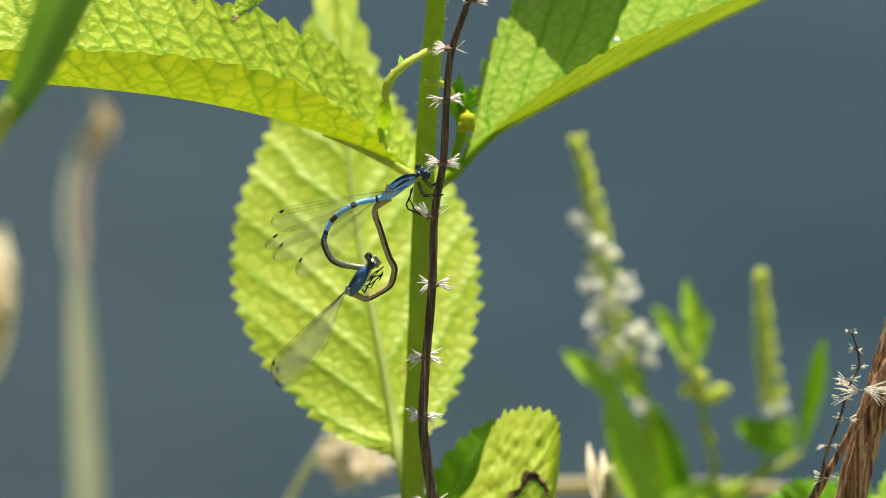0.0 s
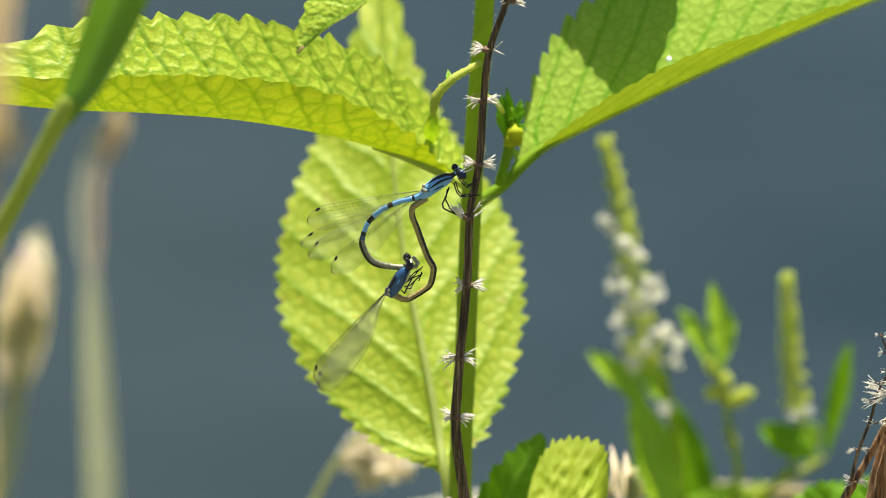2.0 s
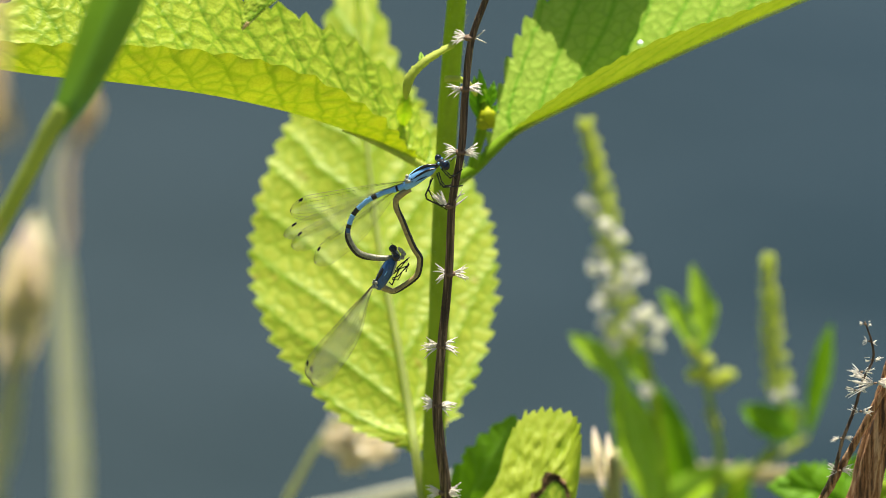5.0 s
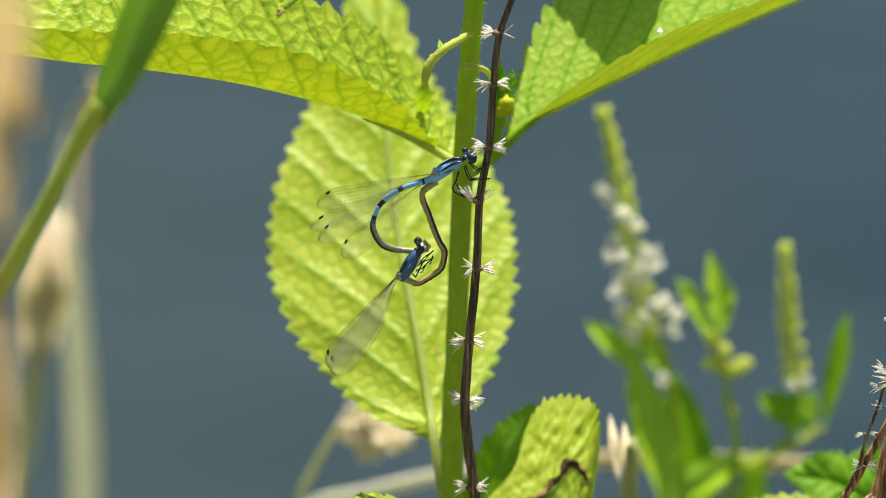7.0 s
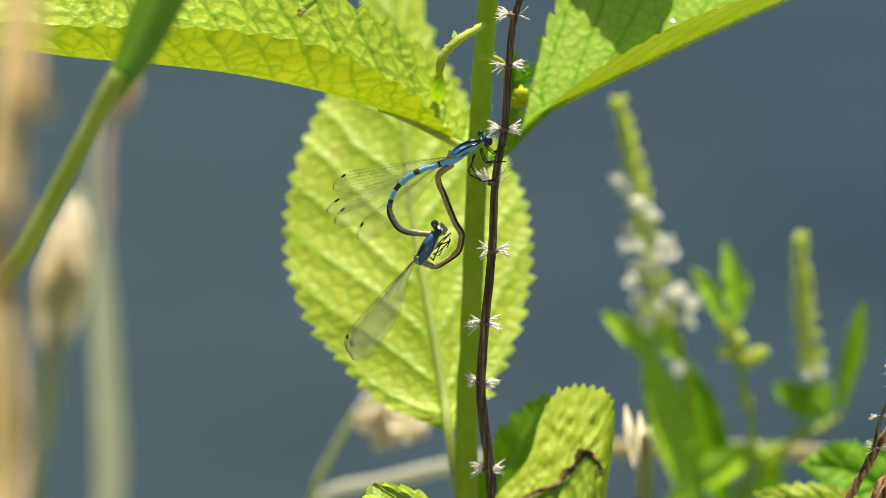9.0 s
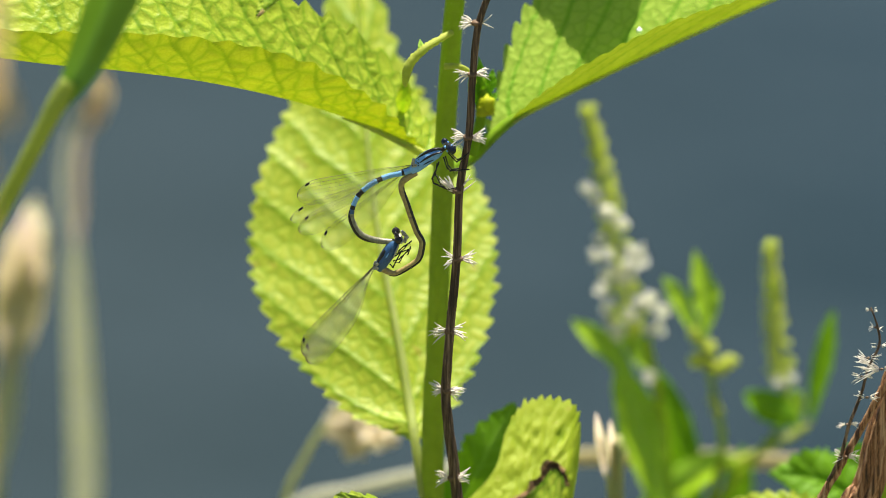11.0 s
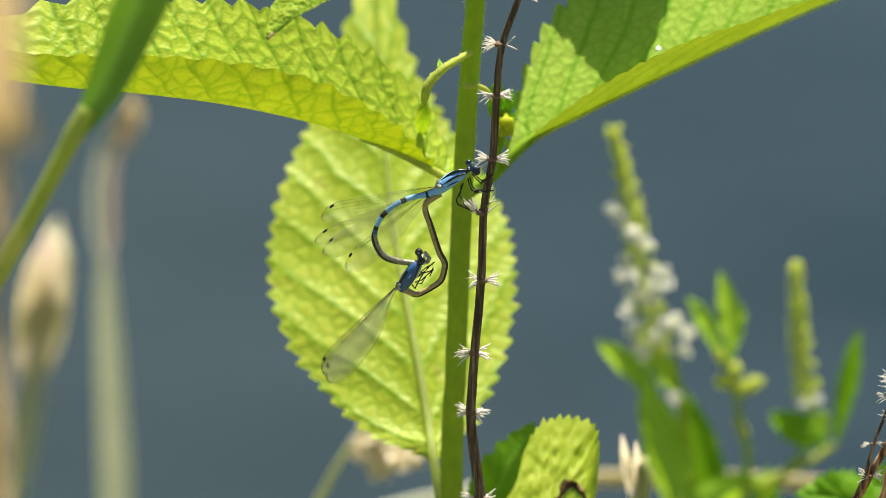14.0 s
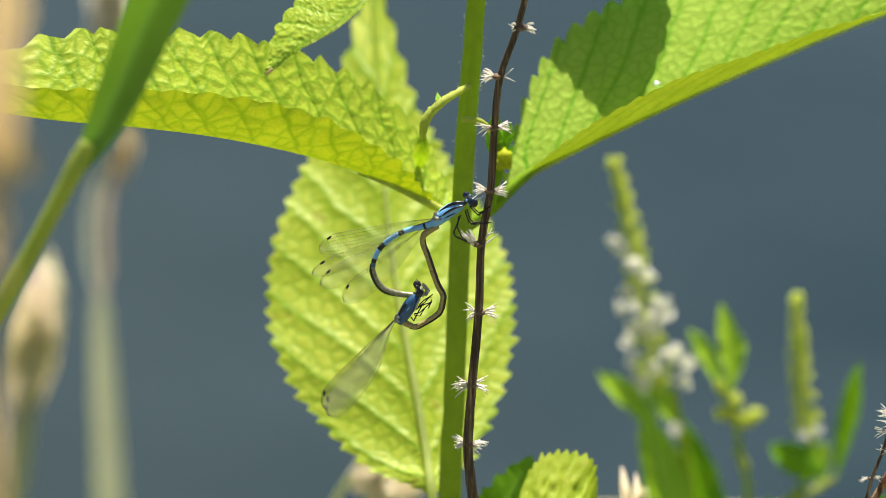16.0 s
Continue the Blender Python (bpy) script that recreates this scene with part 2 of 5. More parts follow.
def membrane_material():
    m, t, n, l, p = nodes_of("wing_membrane")
    a = noise_node(t, 700.0, 2)
    l.new(ramp(t, a.outputs["Fac"], [(0.3, (0.55, 0.58, 0.52)), (0.7, (0.8, 0.8, 0.72))]).outputs["Color"], p.inputs["Base Color"])
    p.inputs["Roughness"].default_value = 0.22
    clear = n.new("ShaderNodeBsdfTransparent")
    clear.inputs["Color"].default_value = (0.985, 0.99, 0.97, 1)
    soft = n.new("ShaderNodeBsdfTranslucent")
    soft.inputs["Color"].default_value = (0.8, 0.82, 0.72, 1)
    film = n.new("ShaderNodeMixShader")
    film.inputs["Fac"].default_value = 0.6
    l.new(p.outputs["BSDF"], film.inputs[1])
    l.new(soft.outputs["BSDF"], film.inputs[2])
    mx = n.new("ShaderNodeMixShader")
    mx.inputs["Fac"].default_value = 0.085
    l.new(clear.outputs["BSDF"], mx.inputs[1])
    l.new(film.outputs["Shader"], mx.inputs[2])
    l.new(mx.outputs["Shader"], n["Material Output"].inputs["Surface"])
    return m


M_WING = membrane_material()
M_VEIN = plain("wing_vein", (0.12, 0.10, 0.055), 0.4, 0, 0.3)


def water_material():
    m, t, n, l, p = nodes_of("pond_water")
    a = noise_node(t, 0.35, 3, 0.55)
    b = noise_node(t, 2.2, 4, 0.6, (1, 0.5, 1))
    c = noise_node(t, 9.0, 3, 0.6, (1, 0.45, 1))
    # a darker reflection towards one side is painted into the base colour
    place = n.new("ShaderNodeTexCoord")
    split = n.new("ShaderNodeSeparateXYZ")
    l.new(place.outputs["Object"], split.inputs[0])
    d = noise_node(t, 3.0, 4, 0.6, (1, 0.4, 1))
    shift = n.new("ShaderNodeMath")
    shift.operation = "MULTIPLY_ADD"
    l.new(d.outputs["Fac"], shift.inputs[0])
    shift.inputs[1].default_value = 0.35
    l.new(split.outputs["X"], shift.inputs[2])
    side_fade = n.new("ShaderNodeMapRange")
    side_fade.inputs["From Min"].default_value, side_fade.inputs["From Max"].default_value = -0.02, 0.42
    l.new(shift.outputs["Value"], side_fade.inputs["Value"])
    lighter_side = ramp(t, a.outputs["Fac"], [(0.3, (0.010, 0.018, 0.015)), (0.7, (0.016, 0.024, 0.017))])
    l.new(mix_colour(t, side_fade.outputs["Result"], lighter_side.outputs["Color"], (0.004, 0.012, 0.010)), p.inputs["Base Color"])
    p.inputs["Roughness"].default_value, p.inputs["IOR"].default_value = 0.12, 1.33
    s = n.new("ShaderNodeMath")
    s.operation = "MULTIPLY_ADD"
    l.new(c.outputs["Fac"], s.inputs[0])
    s.inputs[1].default_value = 0.3
    l.new(b.outputs["Fac"], s.inputs[2])
    bump(t, s.outputs["Value"], 0.35, 0.08, p)
    return m


M_WATER = water_material()
# the bank is out of view; its tone is made up for bounced light
M_SOIL = grained("bounce_ground", [(0.3, (0.07, 0.07, 0.035)), (0.5, (0.14, 0.14, 0.07)), (0.7, (0.09, 0.14, 0.05))], 9.0, 0.9, None, 0.8)


# ---- building helpers ----
def at(x, y, w=0.0):
    """A place in the stand of plants, fitted to the camera's opening view: pixels across and down, each a tenth of a
    millimetre at the dry stalk, and w millimetres behind the dry stalk.
    """
    a, b = (x - 784) * 1e-4, (441 - y) * 1e-4
    p = EYE + AHEAD * REACH + RIGHT * a + UP * b
    return EYE + (p - EYE) * (1 + (w * 1e-3 - b * math.tan(TILT)) / REACH)


def curve(points, s):
    """The smooth line through the points at s from 0 to 1."""
    n = len(points) - 1
    f = min(max(s, 0.0), 1.0) * n
    i = min(int(f), n - 1)
    u = f - i
    p0, p1, p2, p3 = (points[min(max(i + d, 0), n)] for d in (-1, 0, 1, 2))
    return 0.5 * ((2 * p1) + (p2 - p0) * u + (2 * p0 - 5 * p1 + 4 * p2 - p3) * u * u + (3 * p1 - p0 - 3 * p2 + p3) * u ** 3)


def level(table, s):
    """A smooth value from a short table of evenly spaced values."""
    return max(0.0, curve(table, s))


class Geo:
    def __init__(self):
        self.v, self.f, self.a, self.u = [], [], [], []

    def add(self, verts, faces, vein=None, web=None):
        o = len(self.v)
        self.v += [Vector(p) for p in verts]
        self.f += [tuple(i + o for i in q) for q in faces]
        self.a += vein if vein else [0.0] * len(verts)
        self.u += web if web else [0.0] * (3 * len(verts))
        return self


def tube(geo, points, radii, sides=10, steps=24, flute=0.0, flutes=5, flat=1.0, wobble=0.0):
    """A tapered round stem along the smooth line through the points; radii in millimetres."""
    verts, faces = [], []
    spin = random.random() * 6
    side = None
    for i in range(steps + 1):
        s = i / steps
        p = curve(points, s)
        d = (curve(points, min(1, s + 0.01)) - curve(points, max(0, s - 0.01))).normalized()
        if side is None:
            side = d.cross(Vector((0.31, 0.95, 0.05))).normalized()
        side = (side - d * side.dot(d)).normalized()
        other = d.cross(side)
        r = level(radii, s) * 1e-3
        for k in range(sides):
            g = 2 * math.pi * k / sides
            q = r * (1 + flute * math.cos(flutes * g + spin)) * (1 + wobble * (noise.noise(Vector((s * 40, k * 0.9, spin))) ))
            verts.append(p + side * (math.cos(g) * q) + other * (math.sin(g) * q * flat))
    for i in range(steps):
        for k in range(sides):
            a, b = i * sides + k, i * sides + (k + 1) % sides
            faces.append((a, b, b + sides, a + sides))
    faces.append(tuple(range(sides - 1, -1, -1)))
    faces.append(tuple(steps * sides + k for k in range(sides)))
    return geo.add(verts, faces)


def blob(geo, centre, a, b, c, rings=8, sides=12, lump=0.0):
    """An egg-shaped body with half-axes a, b, c (vectors)."""
    verts, faces = [], []
    for i in range(rings + 1):
        g = math.pi * i / rings
        for k in range(sides):
            h = 2 * math.pi * k / sides
            d = a * math.cos(g) + (b * math.cos(h) + c * math.sin(h)) * math.sin(g)
            if lump:
                d = d * (1 + lump * noise.noise(d.normalized() * 2.3 + centre * 300))
            verts.append(centre + d)
    for i in range(rings):
        for k in range(sides):
            q, r = i * sides + k, i * sides + (k + 1) % sides
            faces.append((q, r, r + sides, q + sides))
    return geo.add(verts, faces)


def ball(geo, centre, r, **more):
    r *= 1e-3
    return blob(geo, centre, Vector((0, 0, r)), Vector((r, 0, 0)), Vector((0, r, 0)), **more)


def base(name, place, label, category, group="", kind=""):
    ob = new(name)
    ob.empty_display_size = 0.01
    ob.location = place
    return tagged(ob, label, category, group, kind)


def world_of(ob):
    p = Vector((0, 0, 0))
    while ob:
        p += ob.location
        ob = ob.parent
    return p


def part(name, geo, material, parent=None, label="", smooth=True, kind=""):
    """One mesh under a thing or a part, its places given in the world at rest."""
    o = world_of(parent)
    me = bpy.data.meshes.new(name)
    me.from_pydata([tuple(p - o) for p in geo.v], [], geo.f)
    if any(geo.a):
        me.attributes.new("vein", "FLOAT", "POINT").data.foreach_set("value", geo.a)
        me.attributes.new("web", "FLOAT_VECTOR", "POINT").data.foreach_set("vector", geo.u)
    me.polygons.foreach_set("use_smooth", [smooth] * len(me.polygons))
    me.materials.append(material)
    ob = new(name, me)
    ob.parent = parent
    if label or kind:
        tagged(ob, label, kind=kind)
    return ob


def blade(geo, spine, width, dirs, steps=160, rows=14, teeth=0, tooth=0.0, veins=8, cell=(2.6, 3.4), pucker=0.0, curl=0.0, slant=0.2, ripple=0.0, seed=0.0, sharp=0.0, skew=False, vein_width=0.075, bubble=0.7, midline=1.0, net_across=(1.0, 1.0)):
    """A leaf's two halves along its spine. width: half-widths in millimetres, even steps from the stalk to the tip, one table a side;
    dirs: for each side the way it spreads, at the stalk and at the tip."""
    length = 1000 * sum((curve(spine, (i + 1) / 20) - curve(spine, i / 20)).length for i in range(20))
    for hand, (table, (d0, d1)) in enumerate(zip(width, dirs)):
        verts, faces, vein, web = [], [], [], []
        for i in range(steps + 1):
            s = i / steps
            p = curve(spine, s)
            along = (curve(spine, min(1, s + 0.01)) - curve(spine, max(0, s - 0.01))).normalized()
            d = d0.lerp(d1, s)
            d = d.normalized() if skew else (d - along * d.dot(along)).normalized()
            up = d.cross(along).normalized() * (1 if hand == 0 else -1)
            h = level(table, s) * 1e-3
            lean = slant * min(1.0, h * 1000 / max(table))
            k = s * teeth + 0.35 * noise.noise(Vector((s * 9, hand * 5 + seed, 1.7)))
            k -= math.floor(k)
            saw = math.sin(math.pi / 2 * (k / 0.72 if k < 0.72 else (1 - k) / 0.28)) ** 0.8
            if sharp:
                saw = (k / 0.7 if k < 0.7 else (1 - k) / 0.3) ** sharp
            saw *= 0.75 + 0.5 * noise.noise(Vector((s * 31, seed, hand * 3.0)))
            for j in range(rows + 1):
                q = j / rows
                reach = h * q + ((tooth[hand] if isinstance(tooth, tuple) else tooth) * 1e-3 * (saw - 0.35) * min(1, h * 300) * min(1, (7 * s) ** 2)) * q ** 5
                f = veins * (s - lean * q) + 0.2 * noise.noise(Vector((q * 3, s * 4, seed + hand)))
                ridge = abs(math.sin(math.pi * f))
                near = abs(f - round(f))
                spread = noise.voronoi(Vector(((s - lean * q) * length / cell[0], q * h * 1000 / cell[1], hand * 30.0 + seed)))[0] if pucker else (0.0, 1.0)
                edge = min(1.0, (spread[1] - spread[0]) * 1.7)
                dome = math.sin(math.pi / 2 * edge) ** 0.8
                lift = pucker * 1e-3 * (0.9 * ridge ** 0.5 + bubble * dome) * min(1, q * 5) * (1 - 0.5 * q ** 4)
                wave = ripple * 1e-3 * q * q * noise.noise(Vector((s * 6, hand * 9 + seed, 0.3)))
                verts.append(p + d * reach + up * (lift + wave + (curl[hand] if isinstance(curl, tuple) else curl) * h * q * q))
                v = max(math.exp(-(near / vein_width) ** 2) * 0.9, midline * math.exp(-(q * h * 1000 / 0.5) ** 2))
                vein.append(v)
                web += [s * length, q * h * 1000 * net_across[hand] + 60.0 * hand, seed]
        w = rows + 1
        for i in range(steps):
            for j in range(rows):
                a = i * w + j
                q4 = (a, a + w, a + w + 1, a + 1)
                faces.append(q4 if hand == 0 else q4[::-1])
        geo.add(verts, faces, vein, web)
    return geo


def fan(geo, heart, rim, depth, steps=260, rows=40, teeth=24, tooth=1.2, toothed=(0.3, 0.8), seed=0.0):
    """One half of a leaf drawn flat to fit the camera's view: from its heart out to its rim, both in view pixels;
    depth(x, y): millimetres behind the stalk.
    """
    verts, faces, vein, web = [], [], [], []
    spots = [Vector((x, y, 0)) for x, y in rim]
    for i in range(steps + 1):
        s = i / steps
        o = curve(spots, s)
        k = s * teeth / (toothed[1] - toothed[0]) + 0.3 * noise.noise(Vector((s * 9, seed, 1.7)))
        k -= math.floor(k)
        saw = (k / 0.62 if k < 0.62 else (1 - k) / 0.38) ** 0.8
        saw *= 0.8 + 0.5 * noise.noise(Vector((s * 23, seed, 3.0)))
        edge = min(1.0, max(0.0, (s - toothed[0]) * 30)) * min(1.0, max(0.0, (toothed[1] - s) * 30))
        out = Vector((o.x - heart[0], o.y - heart[1], 0)).normalized()
        for j in range(rows + 1):
            q = j / rows
            x = heart[0] + (o.x - heart[0]) * q + out.x * 10 * tooth * (saw - 0.4) * edge * q ** 12
            y = heart[1] + (o.y - heart[1]) * q + out.y * 10 * tooth * (saw - 0.4) * edge * q ** 12
            u, v = (0.82 * x + 0.57 * y) * 0.1, (0.57 * x - 0.82 * y) * 0.1
            swell = noise.noise(Vector((u / 1.6, v / 2.6, seed))) + 0.7 * noise.noise(Vector((u / 0.8, v / 1.3, seed + 4)))
            turned = max(0.0, s - 0.66) * 40 * q ** 12
            verts.append(pl(x, y, depth(x, y) - 0.6 * swell * (1 - q ** 8) + turned))
            # hollows between the swells take the darker vein colour
            vein.append(max(0.0, -swell) * 0.5)
            web += [u, v, seed]
    w = rows + 1
    for i in range(steps):
        for j in range(rows):
            a = i * w + j
            faces.append((a, a + w, a + w + 1, a + 1))
    geo.add(verts, faces, vein, web)
    return geo


def way(x, y, z):
    return Vector((x, y, z)).normalized()


# ---- ground and water ----
def ground_height(x, y):
    bank = 0.03 * noise.noise(Vector((x * 0.9, y * 0.9, 0))) + 0.008 * noise.noise(Vector((x * 6, y * 6, 3)))
    fall = min(1.0, max(0.0, (y - 2.25) / 1.1))
    return bank * (1 - fall) - 0.9 * fall * fall * (3 - 2 * fall)


def build_ground():
    xs = [-600, -120, -30, -10, -5] + [-3 + 0.12 * i for i in range(51)] + [5, 10, 30, 120, 600]
    ys = [-600, -120, -30, -8, -3] + [-1.5 + 0.12 * i for i in range(45)] + [5, 8, 30, 200, 900]
    g = Geo()
    n = len(xs)
    g.add([Vector((x, y, ground_height(x, y))) for y in ys for x in xs],
          [(j * n + i, j * n + i + 1, (j + 1) * n + i + 1, (j + 1) * n + i) for j in range(len(ys) - 1) for i in range(n - 1)])
    tagged(part("ground", g, M_SOIL), "bank beside the pond, out of view, its tone set for bounced light", "ground", kind="structure")
    g = Geo()
    g.add([Vector(p) for p in ((-900, 2.2, -0.09), (900, 2.2, -0.09), (900, 2500, -0.09), (-900, 2500, -0.09))], [(0, 1, 2, 3)])
    tagged(part("water", g, M_WATER), "calm slate-blue pond water with faint ripples", "water", kind="structure")


build_ground()


def root(x, w, y=882):
    """The place on the ground under a stem that leaves the view at x."""
    p = at(x, y, w)
    return Vector((p.x, p.y, ground_height(p.x, p.y) - 0.004))


def petal(g, p, d, side, n, long, wide):
    """One thin cupped petal from p along d."""
    verts = []
    for i in range(5):
        s = i / 4
        h = wide * math.sin(math.pi * (0.15 + 0.75 * s))
        for k in (-1, 0, 1):
            verts.append(p + d * (long * s) + side * (h * k) + n * (0.35 * h * k * k + 0.25 * long * s * s))
    g.add(verts, [(3 * i + k, 3 * i + k + 1, 3 * i + k + 4, 3 * i + k + 3) for i in range(4) for k in range(2)])


# ---- the leafy green plant ----
def leaf_part(name, parent, spine, width, dirs, material, label="", rib=0.5, rib_name="midrib", **more):
    lf = part(name, blade(Geo(), spine, width, dirs, **more), material, parent, label)
    if rib:
        part(rib_name, tube(Geo(), [p + Vector((0, -0.0005, -0.0002)) for p in spine], [rib, rib * 0.9, rib * 0.7, rib * 0.5, rib * 0.3, 0.08], 8, 50), M_MIDRIB, lf, "pale raised midrib")
    return lf


def pl(x, y, w=0.0):
    """A place on the plant, which stands a little behind the dry stalk."""
    return at(x, y, w + 12)


def build_plant():
    foot = root(728, 20)
    plant = base("leafy_plant", foot, "tall green herb with toothed quilted leaves, growing at the pond", "plant")
    line = [foot, pl(735, 4200, 15), pl(728, 2000, 15), pl(731, 882, 15), pl(738, 650, 15), pl(746, 420, 15), pl(757, 200, 15), pl(772, 0, 15), pl(785, -180, 15), pl(795, -400, 15), pl(800, -620, 15)]
    stem = part("stem", tube(Geo(), line, [2.6, 2.4, 2.3, 2.0, 1.85, 1.8, 1.75, 1.65, 1.5, 1.2, 0.8], 14, 150, 0.05, 4, wobble=0.05), M_STEM, plant)
    hair = Geo()
    for i in range(900):
        s = 0.27 + 0.55 * random.random()
        p, g = curve(line, s), random.random() * 2 * math.pi
        d = Vector((math.cos(g), math.sin(g), random.uniform(-0.3, 0.5)))
        tube(hair, [p + d * 0.0016, p + d * (0.0016 + random.uniform(0.0003, 0.0009))], [0.022, 0.01], 3, 1)
    part("stem_hair", hair, M_MIDRIB, stem, "fine pale hairs")

    # the broad leaf that hangs flat behind the insects
    spine = [pl(716, 905, 15), pl(699, 802, 18), pl(690, 742, 24), pl(668, 620, 33), pl(641, 490, 43), pl(620, 360, 53), pl(606, 230, 63), pl(596, 100, 72), pl(580, -135, 92)]
    left = [0.6, 1.2, 10.8, 19.4, 23.9, 22.1, 15.8, 8.0, 0.3]
    right = [0.6, 1.2, 8.5, 16.8, 20.8, 20.0, 13.0, 6.4, 0.3]
    broad = leaf_part("broad_leaf", plant, spine, (left, right), ((way(-1, 0.16, 0.05), way(-1, 0.1, 0.0)), (way(1, 0.2, 0.05), way(1, 0.15, 0))), M_BROAD,
              "broad yellow-green leaf with toothed edge, lit from behind", 0.95, steps=300, rows=38, bubble=0.1, vein_width=0.07, teeth=36, tooth=2.1, sharp=0.85, veins=11.5, pucker=0.7, slant=0.24, curl=0.06, ripple=2.0, seed=3.0)

    # the leaf folded along its midrib that reaches out to the left
    spine = [pl(738, 318, 17), pl(712, 300, 20), pl(625, 258, 17), pl(495, 213, 8), pl(335, 178, -1), pl(170, 157, -7), pl(0, 141, -10), pl(-330, 90, -15)]
    far = [0.4, 5.0, 14.8, 19.0, 20.0, 19.0, 15.5, 0.3]
    near = [0.3, 0.8, 6.6, 10.0, 10.8, 10.4, 7.9, 0.3]
    arm = leaf_part("folded_leaf", plant, spine, (far, near), ((way(0.25, 0.70, 0.67), way(-0.1, 0.68, 0.70)), (way(0, -0.86, 0.52), way(0, -0.87, 0.49))), M_LEAF,
              "long quilted leaf folded along its midrib", 0, midline=0.0, net_across=(1.0, 0.8), steps=320, rows=40, bubble=0.35, cell=(2.6, 3.4), vein_width=0.05, teeth=23, tooth=2.7, sharp=0.9, veins=15.5, pucker=0.5, slant=0.085, curl=(0.08, 0.3), ripple=2.0, seed=7.0)

    part("petiole", tube(Geo(), [pl(752, 327, 15), pl(732, 313, 16), pl(708, 299, 17.5), pl(668, 279, 16.5), pl(625, 259, 15.5), pl(570, 239, 12)], [1.1, 1.0, 0.85, 0.65, 0.5, 0.15], 10, 40, flat=0.8), M_SHOOT, arm, "pale green leaf stalk")

    # the leaf folded along its midrib that rises to the right, with an egg on it
    spine = [pl(768, 330, 18), pl(805, 306, 19), pl(862, 246, 21), pl(975, 182, 23), pl(1120, 108, 25), pl(1270, 36, 27), pl(1430, -36, 27), pl(1590, -100, 26)]
    far = [0.4, 0.45, 0.5, 0.8, 4.5, 12.5, 18.5, 21.5, 22.5, 22.0, 20.5, 17.5, 13.0, 7.0, 0.3]
    near = [0.4, 0.45, 0.5, 0.6, 0.8, 10.0, 16.5, 18.0, 18.5, 18.0, 17.0, 14.5, 10.5, 5.0, 0.3]
    other = leaf_part("rising_leaf", plant, spine, (near, far), ((way(0.2, -0.82, 0.55), way(0.1, -0.88, 0.44)), (way(-0.38, 0.52, 0.72), way(-0.30, 0.55, 0.72))), M_NET,
              "rising toothed leaf partly in shade", 0.5, steps=340, rows=46, cell=(2.2, 2.2), vein_width=0.06, teeth=30, tooth=2.6, veins=14.0, pucker=0.17, slant=0.2, curl=-0.03, ripple=1.5, seed=11.0)

    part("petiole", tube(Geo(), [pl(752, 342, 18), pl(778, 324, 18.5), pl(806, 303, 19), pl(836, 270, 20), pl(866, 242, 21), pl(910, 214, 22)], [1.25, 1.15, 1.05, 1.0, 0.9, 0.5], 10, 30), M_PETIOLE, other)
    # the lower leaf with a withered edge
    def slope(x, y):
        return -52 - 0.065 * (y - 740) + 0.012 * (x - 900)

    low = part("lower_leaf", fan(Geo(), (888, 1030), [(758, 980), (787, 920), (824, 880), (845, 846), (858, 796), (880, 752), (910, 733), (944, 732), (981, 743), (992, 785), (988, 851), (980, 905), (972, 990)], slope, teeth=11, tooth=1.4, toothed=(0.36, 0.76), seed=15.0), M_LOWER, plant,
               "lower leaf with a withered brown edge")
    # the lower leaf's other half, its shade put into a darker colour
    spine = [pl(752, 975, 22), pl(790, 900, 24), pl(828, 830, 25), pl(856, 780, 27), pl(876, 742, 28)]
    leaf_part("shaded_half", plant, spine, ([0.4, 4.6, 4.6, 3.0, 0.3], [0.4, 4.0, 5.0, 4.0, 0.3]), ((way(-0.8, 0.1, 0.6), way(-0.8, 0.1, 0.6)), (way(0.8, 0.1, -0.6), way(0.8, 0.1, -0.6))), M_SIDE,
              "other half of the lower leaf, its shade painted as darker green", 0, steps=120, rows=14, teeth=7, tooth=1.6, sharp=0.9, veins=8, pucker=0.1, slant=0.2, seed=33.0)
    edge = [pl(x, y, slope(x, y) - up) for x, y, up in ((832, 934, 1.0), (888, 910, 1.2), (920, 886, 1.5), (943, 858, 2.2), (956, 868, 2.5), (964, 890, 2.0))]
    rim = blade(Geo(), edge, ([0.2, 0.7, 0.8, 1.2, 0.6, 0.1], [0.2, 0.6, 0.6, 0.9, 0.5, 0.1]), ((way(-0.3, -0.4, 0.8), way(0.4, -0.4, 0.8)), (way(0.3, -0.4, -0.8), way(-0.3, -0.4, -0.8))), steps=90, rows=8, teeth=13, tooth=1.7, sharp=0.9, pucker=0.9, curl=0.5, veins=11, ripple=2.0)
    part("withered_margin", rim, M_BURNT, low, "curled dead brown margin")
    part("curled_edge", blade(Geo(), [p + Vector((0, -0.0003, 0)) for p in edge], ([0.1] * 6, [1.0, 4.0, 6.0, 8.0, 7.0, 5.0]), ((way(0, 0, 1), way(0, 0, 1)), (way(0.1, -0.5, -0.85), way(-0.3, -0.5, -0.85))), steps=60, rows=12, pucker=0.3, bubble=0.5, veins=6, skew=True, seed=2.0), M_LEAF, low)

    # the lower leaf on the other side
    spine = [pl(722, 1026, 6), pl(670, 980, -18), pl(600, 957, -28), pl(530, 953, -32)]
